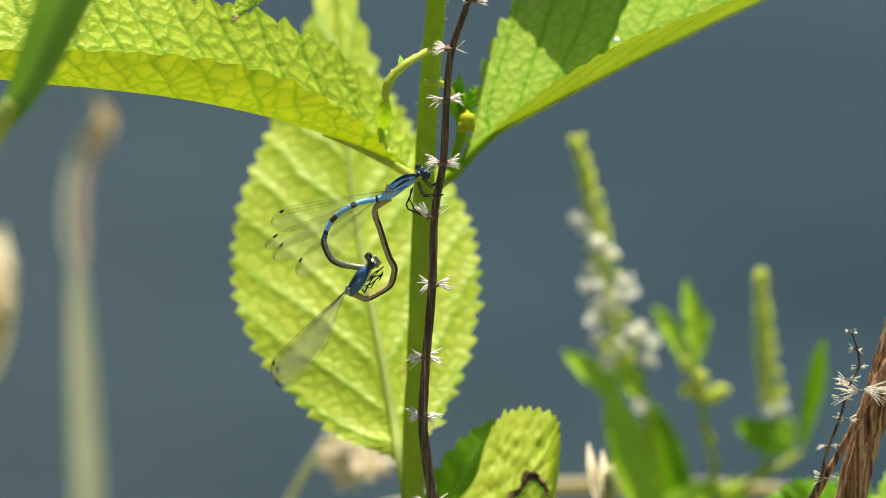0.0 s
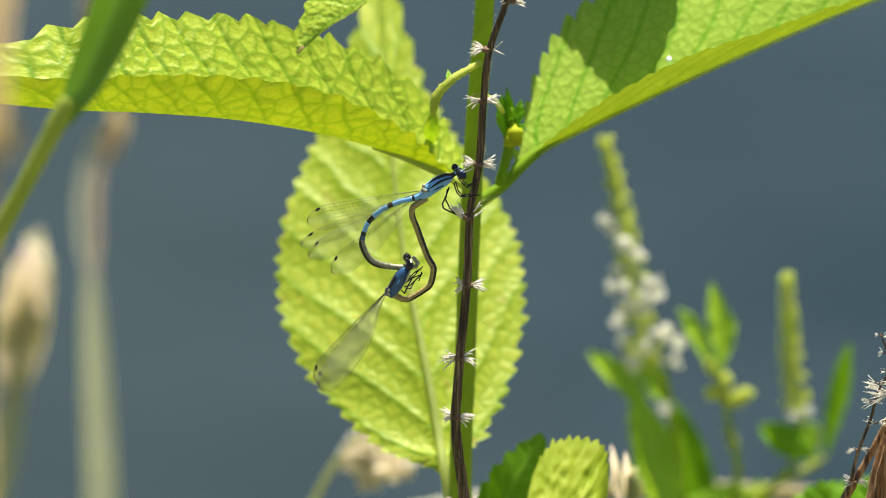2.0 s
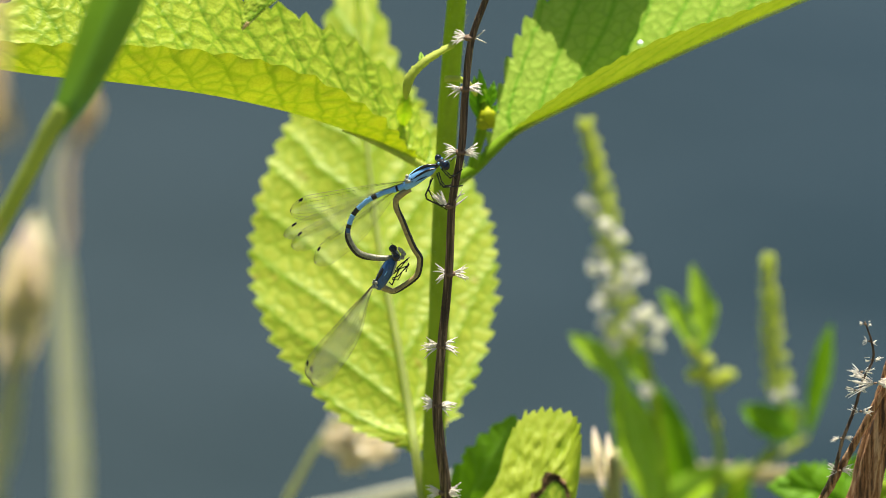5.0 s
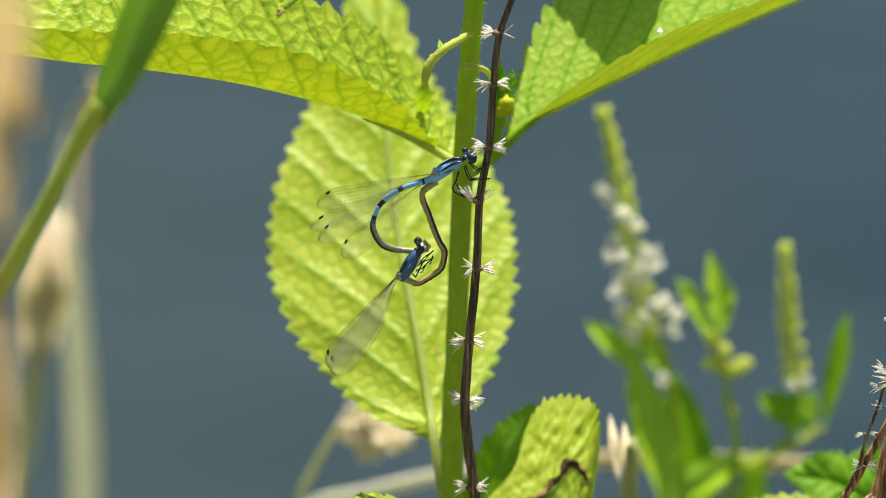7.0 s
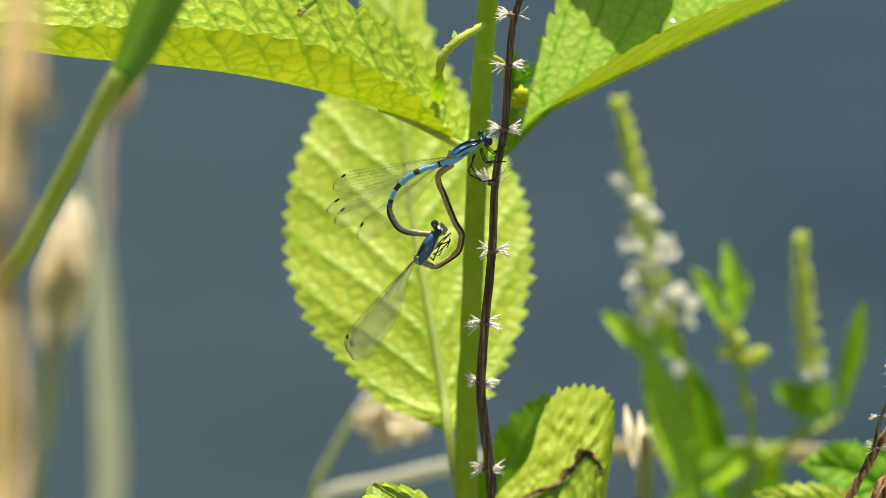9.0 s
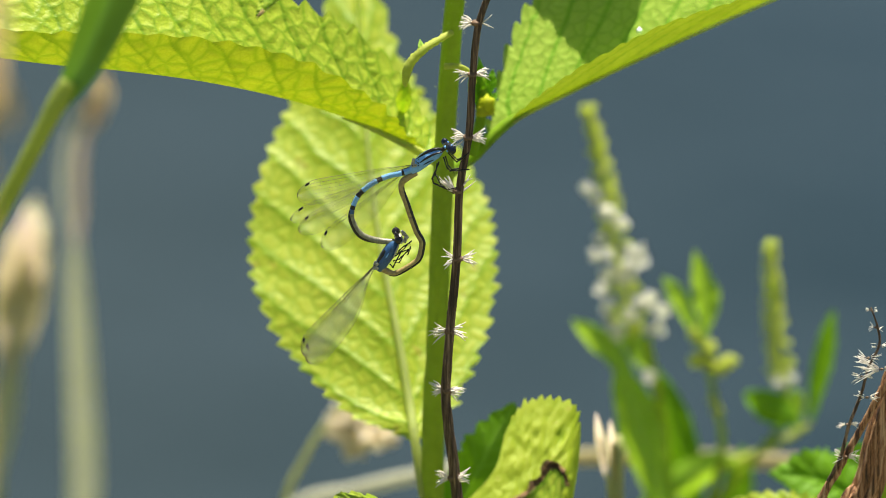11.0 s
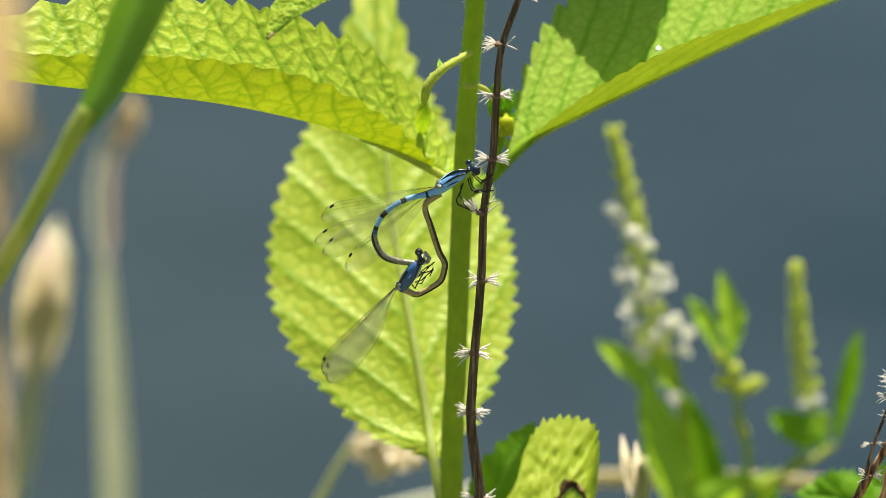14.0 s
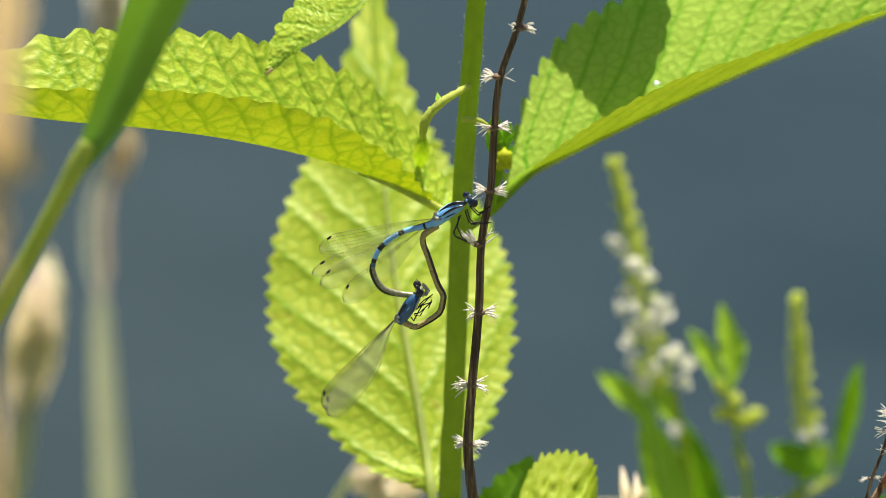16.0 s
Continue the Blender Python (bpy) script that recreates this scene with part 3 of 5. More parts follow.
    leaf_part("low_side_leaf", plant, spine, ([0.4, 6, 8, 0.3], [0.4, 6, 8, 0.3]), ((way(0.2, 0.8, 0.25), way(0, 0.8, 0.2)), (way(0, -0.8, 0.1), way(0, -0.8, 0.1))), M_LEAF,
              steps=90, rows=10, teeth=12, tooth=1.0, veins=7, pucker=0.5, curl=-0.1, seed=19.0)

    # the leaves above, one of which dips into view and one unseen, added to shade the leaf below
    spine = [pl(786, -215, 7), pl(705, -178, -8), pl(622, -108, -18), pl(540, -44, -22), pl(470, -6, -23), pl(409, 40, -24)]
    upper = leaf_part("upper_leaf", plant, spine, ([0.4, 6.0, 10.8, 11.0, 7.0, 0.3], [0.4, 1.0, 1.3, 1.3, 1.0, 0.2]), ((way(-0.50, 0.70, 0.36), way(-0.48, 0.70, 0.42)), (way(0.1, -0.85, -0.35), way(0.3, -0.8, -0.3))), M_UPPER,
              "upper leaf hanging tip-down with toothed edge", 0.55, steps=200, rows=28, cell=(1.3, 1.4), teeth=19, tooth=(1.3, 0.15), veins=8, vein_width=0.05, pucker=0.3, slant=0.3, seed=23.0)
    part("dry_tip", tube(Geo(), [pl(422, 29, -24), pl(415, 35, -24.3), pl(409, 40, -24.3)], [0.35, 0.3, 0.06], 7, 8, wobble=0.3), M_STRAW, upper, "withered brown leaf tip")
    # out of view; outlined and placed from the shadow it has to cast
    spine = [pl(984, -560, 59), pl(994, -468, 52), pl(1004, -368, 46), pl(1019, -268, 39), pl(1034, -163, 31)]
    shade = leaf_part("shading_leaf", plant, spine, ([0.4, 9.5, 12.0, 7.0, 0.3], [0.4, 8.0, 11.0, 11.5, 4.5]), ((way(-1, 0, 0.1), way(-1, 0, 0.1)), (way(1, 0, 0.1), way(1, 0, 0.1))), M_SHADE_TINT,
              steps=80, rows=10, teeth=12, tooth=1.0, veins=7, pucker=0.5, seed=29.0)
    part("leaf_stalk", tube(Geo(), [pl(798, -470, 15), pl(860, -530, 35), pl(940, -565, 53), pl(984, -560, 59)], [0.8, 0.7, 0.6, 0.5], 8, 20), M_STEM, shade)

    # young side shoots
    shoot = part("side_shoot", tube(Geo(), [pl(765, 86, 6), pl(737, 102, 4), pl(712, 119, 3), pl(692, 140, 3), pl(684, 162, 3), pl(682, 180, 4)], [0.55, 0.65, 0.78, 0.9, 0.8, 0.4], 9, 60, 0.12, 3, wobble=0.28), M_SHOOT, plant, "curled pale young shoot")
    for a, b, wd, mat in (((684, 168, 21), (676, 236, 23), 1.5, M_BROAD), ((713, 122, 4), (708, 99, 5), 0.7, M_BACKLEAF)):
        p, q = pl(*a), pl(*b)
        g = blade(Geo(), [p, p.lerp(q, 0.5) + Vector((0, -0.001, 0)), q], ([0.4, wd, 0.1], [0.4, wd, 0.1]), ((way(0.8, -0.5, 0.1), way(0.8, -0.4, 0.1)), (way(-0.8, -0.3, 0.1), way(-0.8, -0.3, 0.1))), steps=30, rows=8, pucker=0.2, veins=4)
        part("bud_leaf", g, mat, shoot)
    part("leaf_stub", tube(Geo(), [pl(752, 146, 5), pl(774, 146, 4), pl(792, 154, 5), pl(806, 174, 7)], [0.6, 0.55, 0.5, 0.4], 8, 16), M_SHOOT, plant)
    bud = part("axil_shoot", tube(Geo(), [pl(800, 302, 17), pl(810, 262, 17), pl(818, 230, 17), pl(822, 195, 17), pl(820, 165, 18)], [0.95, 0.9, 1.0, 0.8, 0.3], 9, 24, wobble=0.2), M_PETIOLE, plant, "short axillary shoot with a yellow bud")
    for x, y, r in ((826, 212, 1.5), (819, 224, 1.3), (830, 224, 1.1)):
        part("bud", ball(Geo(), pl(x, y, 16), r, lump=0.4), M_YELLOWBUD, bud)
    for a, b, wd in (((814, 222, 17), (803, 140, 18), 1.9), ((822, 216, 18), (812, 128, 19), 1.4), ((828, 200, 17), (838, 150, 18), 1.3), ((830, 214, 17), (846, 190, 18), 0.9)):
        p, q = pl(*a), pl(*b)
        g = blade(Geo(), [p, p.lerp(q, 0.5), q], ([0.5, wd, 0.1], [0.5, wd, 0.1]), ((way(0.8, -0.5, 0.1), way(0.8, -0.4, 0.1)), (way(-0.8, -0.5, 0.0), way(-0.8, -0.5, 0.0))), steps=30, rows=5, pucker=0.25, veins=4)
        part("bud_leaf", g, M_SIDE, bud)
    egg = base("insect_egg", pl(1092, 72, 22.5), "tiny pale blue-white egg on a green leaf", "egg")
    part("shell", ball(Geo(), pl(1092, 72, 22.5), 0.55, lump=0.4), M_EGG, egg)
    return plant, broad, arm, other, upper, low, egg


# ---- the dry stalk with white bract tufts ----
def tuft(parent, x, y, w, sides, size=1.0, seed=0, thick=1.0, lift=0.0, strand=0.155):
    rnd = random.Random(seed)
    c = at(x, y, w)
    g = Geo()
    for side, count in sides:
        for i in range(round(count * 1.9)):
            d = Vector((side * rnd.uniform(0.55, 1.0), rnd.uniform(-0.75, 0.55), rnd.uniform(-0.42, 0.62) + lift)).normalized()
            n = rnd.uniform(1.7, 3.2) * size * 1e-3
            bend = Vector((0, 0, rnd.uniform(-0.5, 0.3))) * n * 0.5
            p = c + Vector((side * 0.0005, 0, rnd.uniform(-0.0004, 0.0004)))
            tube(g, [p, p + d * n * 0.5, p + d * n + bend], [0.05, strand, 0.04], 5, 6, flat=0.5)
    t = part("bract_tuft", g, M_BRACT, parent, "whorl of dry white bracts")
    part("node", blob(Geo(), c, Vector((0, 0, 0.0006 * thick)), Vector((0.001 * thick, 0, 0)), Vector((0, 0.001 * thick, 0)), 6, 8, 0.4), M_CORE, t, "brown node under the bracts")
    return t


def build_stalk():
    foot = root(800, 0)
    stalk = base("dry_stalk", foot, "thin dead brown plant stalk with whorls of white bracts", "stalk")
    line = [foot, at(800, 3600), at(790, 1800), at(783, 1250), at(775, 1000), at(765, 882), at(753, 800), at(748, 735), at(754, 635), at(765, 500), at(769, 380), at(784, 285), at(790, 180), at(799, 90), at(829, 0), at(850, -90), at(880, -260)]
    part("stem", tube(Geo(), line, [1.4, 1.2, 1.1, 1.0, 0.95, 0.9, 0.86, 0.8, 0.74, 0.69, 0.65, 0.62, 0.6, 0.58, 0.55, 0.5, 0.4], 18, 280, 0.16, 5, wobble=0.12), M_STALK, stalk)
    spots = [(837, 0, ((-1, 3), (1, 6)), 0.8), (795, 86, ((-1, 9), (1, 1)), 0.95), (790, 177, ((-1, 6), (1, 7)), 1.0), (783, 289, ((-1, 8), (1, 8)), 1.05),
             (765, 384, ((-1, 11), (1, 2)), 1.3), (768, 504, ((-1, 4), (1, 9)), 1.0), (753, 632, ((-1, 11), (1, 7)), 1.1), (749, 738, ((-1, 7), (1, 8)), 1.05),
             (761, 892, ((-1, 8), (1, 8)), 1.1), (880, -250, ((-1, 6), (1, 6)), 1.0)]
    for i, (x, y, sides, size) in enumerate(spots):
        tuft(stalk, x, y, 0, sides, size, 40 + i, lift=0.9 if i == 4 else 0.0)
    return stalk


# ---- the split brown stem and its twig ----
def build_split_stem():
    foot = root(1440, 0)
    ob = base("split_stem", foot, "thick weathered brown dead stem, split, with a thin tufted twig", "dead stem")
    line = [foot, at(1380, 3000, 2), at(1450, 1200, 2), at(1506, 885, 2), at(1538, 762, 2), at(1572, 640, 2), at(1615, 480, 2), at(1680, 260, 2)]
    part("stem", tube(Geo(), line, [4.2, 4.0, 3.2, 2.65, 2.5, 2.3, 1.9, 1.2], 26, 120, 0.12, 7, wobble=0.1), M_WOOD, ob)
    line2 = [at(1395, 960, -2), at(1440, 880, -2.4), at(1486, 800, -2.8), at(1528, 722, -2.8), at(1558, 660, -2), at(1590, 600, -1)]
    part("strip", tube(Geo(), line2, [0.8, 0.75, 0.65, 0.7, 0.6, 0.3], 10, 60, 0.12, 5, wobble=0.3), M_WOOD, ob, "thin split strip of dark bark")
    twig = part("twig", tube(Geo(), [at(1430, 890, -3), at(1452, 845, -3.5), at(1466, 792, -3.5), at(1488, 735, -3.5), at(1500, 690, -3.5), at(1519, 652, -3.5), at(1518, 622, -3.5), at(1505, 583, -3.5)], [0.38, 0.33, 0.3, 0.27, 0.25, 0.22, 0.2, 0.13], 8, 70, 0.1, 4, wobble=0.3), M_STALK, ob, "thin dark twig")
    for i, (x, y, s, size) in enumerate(((1461, 847, ((-1, 5), (1, 8)), 0.95), (1464, 790, ((-1, 5), (1, 4)), 0.75), (1498, 742, ((-1, 3), (1, 6)), 0.8), (1490, 705, ((-1, 4), (1, 4)), 0.7), (1500, 672, ((-1, 5), (1, 5)), 0.8), (1524, 692, ((-1, 12), (1, 14)), 1.25), (1519, 651, ((-1, 2), (1, 4)), 0.6), (1514, 618, ((-1, 3), (1, 2)), 0.4), (1506, 588, ((-1, 3), (1, 3)), 0.4), (1550, 690, ((-1, 3), (1, 5)), 0.8))):
        tuft(twig, x, y, -3.5, s, size * (1.35 if size > 1.1 else 0.8), 70 + i, 0.35, strand=0.1 if size > 1.1 else 0.075)
    return ob


# ---- damselflies ----
def wing(parent, r, tip, chord, wide, name="wing", spot_size=0.18, fine=1.15, gap=1.5, cells=True, full=False):
    """A clear wing from its root to the tip of its front edge; chord: the way to its hind edge; wide: its greatest width in millimetres."""
    middle = [0.03, 0.06, 0.13, 0.23, 0.34, 0.43, 0.48, 0.5, 0.52, 0.54]
    half = [0.03, 0.07, 0.16, 0.27, 0.37, 0.45, 0.49, 0.5, 0.49, 0.46]
    if full:
        middle = [0.03, 0.1, 0.22, 0.34, 0.43, 0.47, 0.49, 0.5, 0.52, 0.54]
        half = [0.03, 0.1, 0.23, 0.36, 0.44, 0.48, 0.5, 0.5, 0.49, 0.46]
    span = tip - r
    nrm = span.cross(chord).normalized()

    def spot(s, q):
        s = 1 - max(0.0, 1 - s) ** 1.8
        m, h = level(middle, s), level(half, s)
        if s > 0.84:
            h *= math.sqrt(max(0.0, 1 - ((s - 0.84) / 0.16) ** 2))
        return r + span * (s * 1.03) + chord * (wide * 1e-3 * (m + h * (2 * q - 1))) + nrm * (0.0003 * math.sin(6 * q) * s)

    g, n, k = Geo(), 36, 8
    g.add([spot(i / n, j / k) for i in range(n + 1) for j in range(k + 1)], [(i * (k + 1) + j, i * (k + 1) + j + 1, (i + 1) * (k + 1) + j + 1, (i + 1) * (k + 1) + j) for i in range(n) for j in range(k)])
    w = part(name, g, M_WING, parent, "clear glassy wing membrane")
    v = Geo()
    lines = [0.0, 0.13, 0.26, 0.42, 0.57, 0.72, 0.86, 1.0]
    for m, q in enumerate(lines):
        first = 0.0 if m in (0, 1, 3, 7) else 0.18
        pts = [spot(first + (1 - first) * i / 22, q) for i in range(23)]
        tube(v, pts, [0.034 if m == 0 else 0.026 * fine if m == 1 else 0.018 * fine] * 3, 4, 44)
    tube(v, [spot(1.0, i / 8) for i in range(9)], [0.04, 0.04], 4, 12)
    tube(v, [spot(0.24, 0.0), spot(0.25, 0.2)], [0.05, 0.03], 4, 2)
    rnd = random.Random(int(wide * 100))
    for m in range(len(lines) - 1 if cells else 0):
        s = 0.1 if m < 2 else 0.17 + 0.03 * rnd.random()
        while s < 0.8:
            tube(v, [spot(s, lines[m]), spot(min(1, s + rnd.uniform(-0.008, 0.008)), lines[m + 1])], [0.015 * fine, 0.015 * fine], 3, 1)
            s += gap * rnd.uniform(0.016, 0.026)
    part("wing_venation", v, M_VEIN, w, "network of fine dark veins")
    st = Geo()
    tube(st, [spot(0.715, 0.05), spot(0.735, 0.06), spot(0.755, 0.07), spot(0.775, 0.08)], [spot_size * 0.5, spot_size, spot_size, spot_size * 0.5], 8, 6, flat=0.5)
    part("wing_spot", st, M_BLACK, w, "small black spot near the wing tip")
    return w


def limb(parent, pts, r=0.2, name="leg"):
    g = Geo()
    for a, b in zip(pts, pts[1:]):
        tube(g, [at(*a), at(*b)], [r, r * 0.75], 6, 3)
        ball(g, at(*b), r * 0.95, rings=4, sides=6)
    for a, b in zip(pts[1:], pts[2:]):
        p, q = at(*a), at(*b)
        for i in range(5):
            o = p.lerp(q, 0.15 + 0.16 * i)
            tube(g, [o, o + Vector((random.uniform(-4, 4), random.uniform(-4, 4), random.uniform(-5, 1))) * 1e-4], [0.05, 0.02], 3, 1)
    return part(name, g, M_BLACK, parent)


def long_stripe(parent, pts, r, material, name):
    line = [at(*p) for p in pts]
    return part(name, tube(Geo(), [curve(line, i / 10) for i in range(11)], r, 8, 20), material, parent)


def segments(parent, pts, radii, spans, name="abdomen_segment"):
    line = [at(*p) for p in pts]
    n = len(pts) - 1
    for lo, hi, material in spans:
        sub = [curve(line, (lo + (hi - lo) * i / 8) / n) for i in range(9)]
        rr = [level(radii, (lo + (hi - lo) * i / 4) / n) for i in range(5)]
        rr = [rr[0] * 1.06] + rr[1:4] + [rr[4] * 1.06]
        part(name, tube(Geo(), sub, rr, 12, 14), material, parent)


def build_male():
    hold = at(775, 335, 0)
    fly = base("blue_damselfly", hold, "bright blue and black damselfly clinging to a dry stalk", "damselfly")
    # thorax
    body = [at(735, 312), at(726, 317), at(712, 324), at(700, 333), at(690, 342), at(681, 349)]
    thorax = part("thorax", tube(Geo(), body, [0.5, 1.0, 1.22, 1.2, 1.0, 0.7], 20, 36), M_BLUE, fly, "sky-blue thorax with black stripes")
    long_stripe(thorax, [(738, 309, -0.4), (722, 310.5, -0.6), (707, 317.5, -0.6), (692, 328.5, -0.4)], [0.2, 0.3, 0.3, 0.2], M_BLACK, "shoulder_stripe")
    long_stripe(thorax, [(736, 315, -0.85), (722, 319, -1.22), (709, 326, -1.24), (695, 336, -1.0)], [0.12, 0.2, 0.2, 0.12], M_BLACK, "side_stripe")
    long_stripe(thorax, [(722, 329, -1.2), (706, 336, -1.1), (692, 345, -0.75)], [0.05, 0.14, 0.06], M_DEEP, "lower_stripe")
    g = Geo()
    for i in range(16):
        ball(g, at(random.uniform(683, 697), random.uniform(328, 342), random.uniform(-1.2, 0.6)), random.uniform(0.2, 0.45), rings=5, sides=7)
    part("wing_joint", g, M_GREY, thorax, "knobbly grey wing joints")
    g = Geo()
    for i in range(7):
        ball(g, at(random.uniform(684, 697), random.uniform(328, 341), -1.3), random.uniform(0.08, 0.16), rings=5, sides=7)
    part("joint_mark", g, M_BLACK, thorax)
    part("neck", tube(Geo(), [at(733, 313), at(742, 307)], [0.45, 0.4], 8, 4), M_BLACK, fly)
    # head, broad across, with an eye at each end
    head = part("head", blob(Geo(), at(747, 304, -0.2), (at(753, 309, -1.4) - at(747, 304, -0.2)) * 0.95, Vector((0.0005, 0, 0.0006)), Vector((0.0005, 0.0007, -0.0004)), 12, 16), M_BLACK, fly, "black and blue head with dark eyes")
    part("eye", blob(Geo(), at(753, 309, -1.4), Vector((0.0007, -0.0002, -0.00062)), Vector((0.00046, 0.0002, 0.0006)), Vector((0, 0.0007, 0)), 10, 14), M_EYEBLUE, head, "glossy blue-black eye")
    part("eye", blob(Geo(), at(741, 297, 1.1), Vector((0.0005, 0, -0.0005)), Vector((0.00042, 0, 0.0005)), Vector((0, 0.0006, 0)), 10, 14), M_EYEBLUE, head, "glossy blue-black eye")
    for x, y, w, r in ((742, 306, -1.0, 0.28), (747, 297, -0.6, 0.2), (753, 303, -1.45, 0.22), (746, 313, -1.0, 0.22)):
        part("blue_spot", ball(Geo(), at(x, y, w), r, rings=6, sides=8, lump=0.2), M_BLUE, head)
    part("face", blob(Geo(), at(757, 306, -0.7), Vector((0.0004, 0, -0.0003)), Vector((0.0002, 0, 0.0004)), Vector((0, 0.0008, 0)), 8, 12), M_MID, head)
    for dx in (0, 6):
        part("antenna", tube(Geo(), [at(757 + dx, 303, -0.8), at(763 + dx, 294, -1.2)], [0.06, 0.03], 4, 3), M_BLACK, head)
    # legs
    limb(fly, [(728, 335, -0.8), (726, 347, -1.6), (719, 362, -1.6), (722, 370, -1.2), (746, 381, -0.8), (762, 378, -0.5)], 0.168)
    limb(fly, [(731, 332, 0.2), (724, 352, 0.5), (734, 372, 0.6), (757, 388, 0.3)], 0.136)
    limb(fly, [(739, 324, -0.8), (744, 340, -1.8), (751, 348, -1.6), (768, 347, -1.2), (784, 345, -0.9)], 0.152)
    limb(fly, [(742, 322, 0.2), (747, 338, 0.7), (754, 346, 0.9), (776, 342, 0.8)], 0.144)
    limb(fly, [(747, 316, -0.6), (754, 324, -1.6), (762, 332, -1.5), (772, 326, -1.1), (783, 316, -0.8)], 0.136)
    limb(fly, [(749, 315, 0.2), (757, 322, 0.7), (764, 328, 0.9), (780, 320, 0.8)], 0.128)
    # abdomen, bent into a hook
    pts = [(688, 345, 0), (668, 352, 0), (640, 358, 0), (612, 370, 0), (587, 391, 0), (575, 418, 0), (577, 438, 0), (591, 460, 0), (620, 471, 0), (648, 474, 0)]
    radii = [0.66, 0.56, 0.49, 0.46, 0.44, 0.43, 0.46, 0.5, 0.54, 0.52]
    line = [at(*p) for p in pts]
    abdomen = part("abdomen", tube(Geo(), [curve(line, i / 30) for i in range(31)], [r * 0.8 for r in radii], 10, 60), M_BLACK, fly, "slender banded blue and black abdomen")
    segments(abdomen, pts, radii, ((0, 0.95, M_BLUE), (0.95, 1.12, M_BLACK), (1.12, 2.35, M_BLUE), (2.35, 2.66, M_BLACK), (2.66, 3.62, M_BLUE), (3.62, 4.05, M_BLACK), (4.05, 4.62, M_BLUE), (4.62, 4.86, M_BLACK), (4.86, 5.2, M_MID), (5.2, 6.1, M_DRAB), (6.1, 7.0, M_DRAB), (7.0, 8.0, M_DRAB), (8.0, 9.0, M_DRAB)))
    part("dorsal_stripe", tube(Geo(), [curve(line, (4.7 + 3.6 * i / 20) / 9) + (at(575 - 2.6 * math.cos(i / 20 * 1.5), 430 + 3.2 * math.sin(i / 20 * 1.5)) - at(575, 430)) for i in range(21)], [0.2, 0.42, 0.44, 0.42, 0.2], 10, 40), M_BLACK, abdomen, "black stripe along the back")
    part("clasper", ball(Geo(), at(651, 475, 0), 0.65, lump=0.3), M_GREY, abdomen)
    for tip, w, chord, wide in (((487, 369), -1.1, way(-0.02, 0, -1), 4.6), ((474, 418), -0.4, way(0.1, 0, -1), 3.2), ((484, 434), 0.4, way(0.28, 0, -1), 4.0), ((519, 462), 1.0, way(0.5, 0, -0.9), 4.2)):
        wing(fly, at(691, 337, w * 0.4), at(tip[0], tip[1], w), chord, wide)
    return fly, abdomen


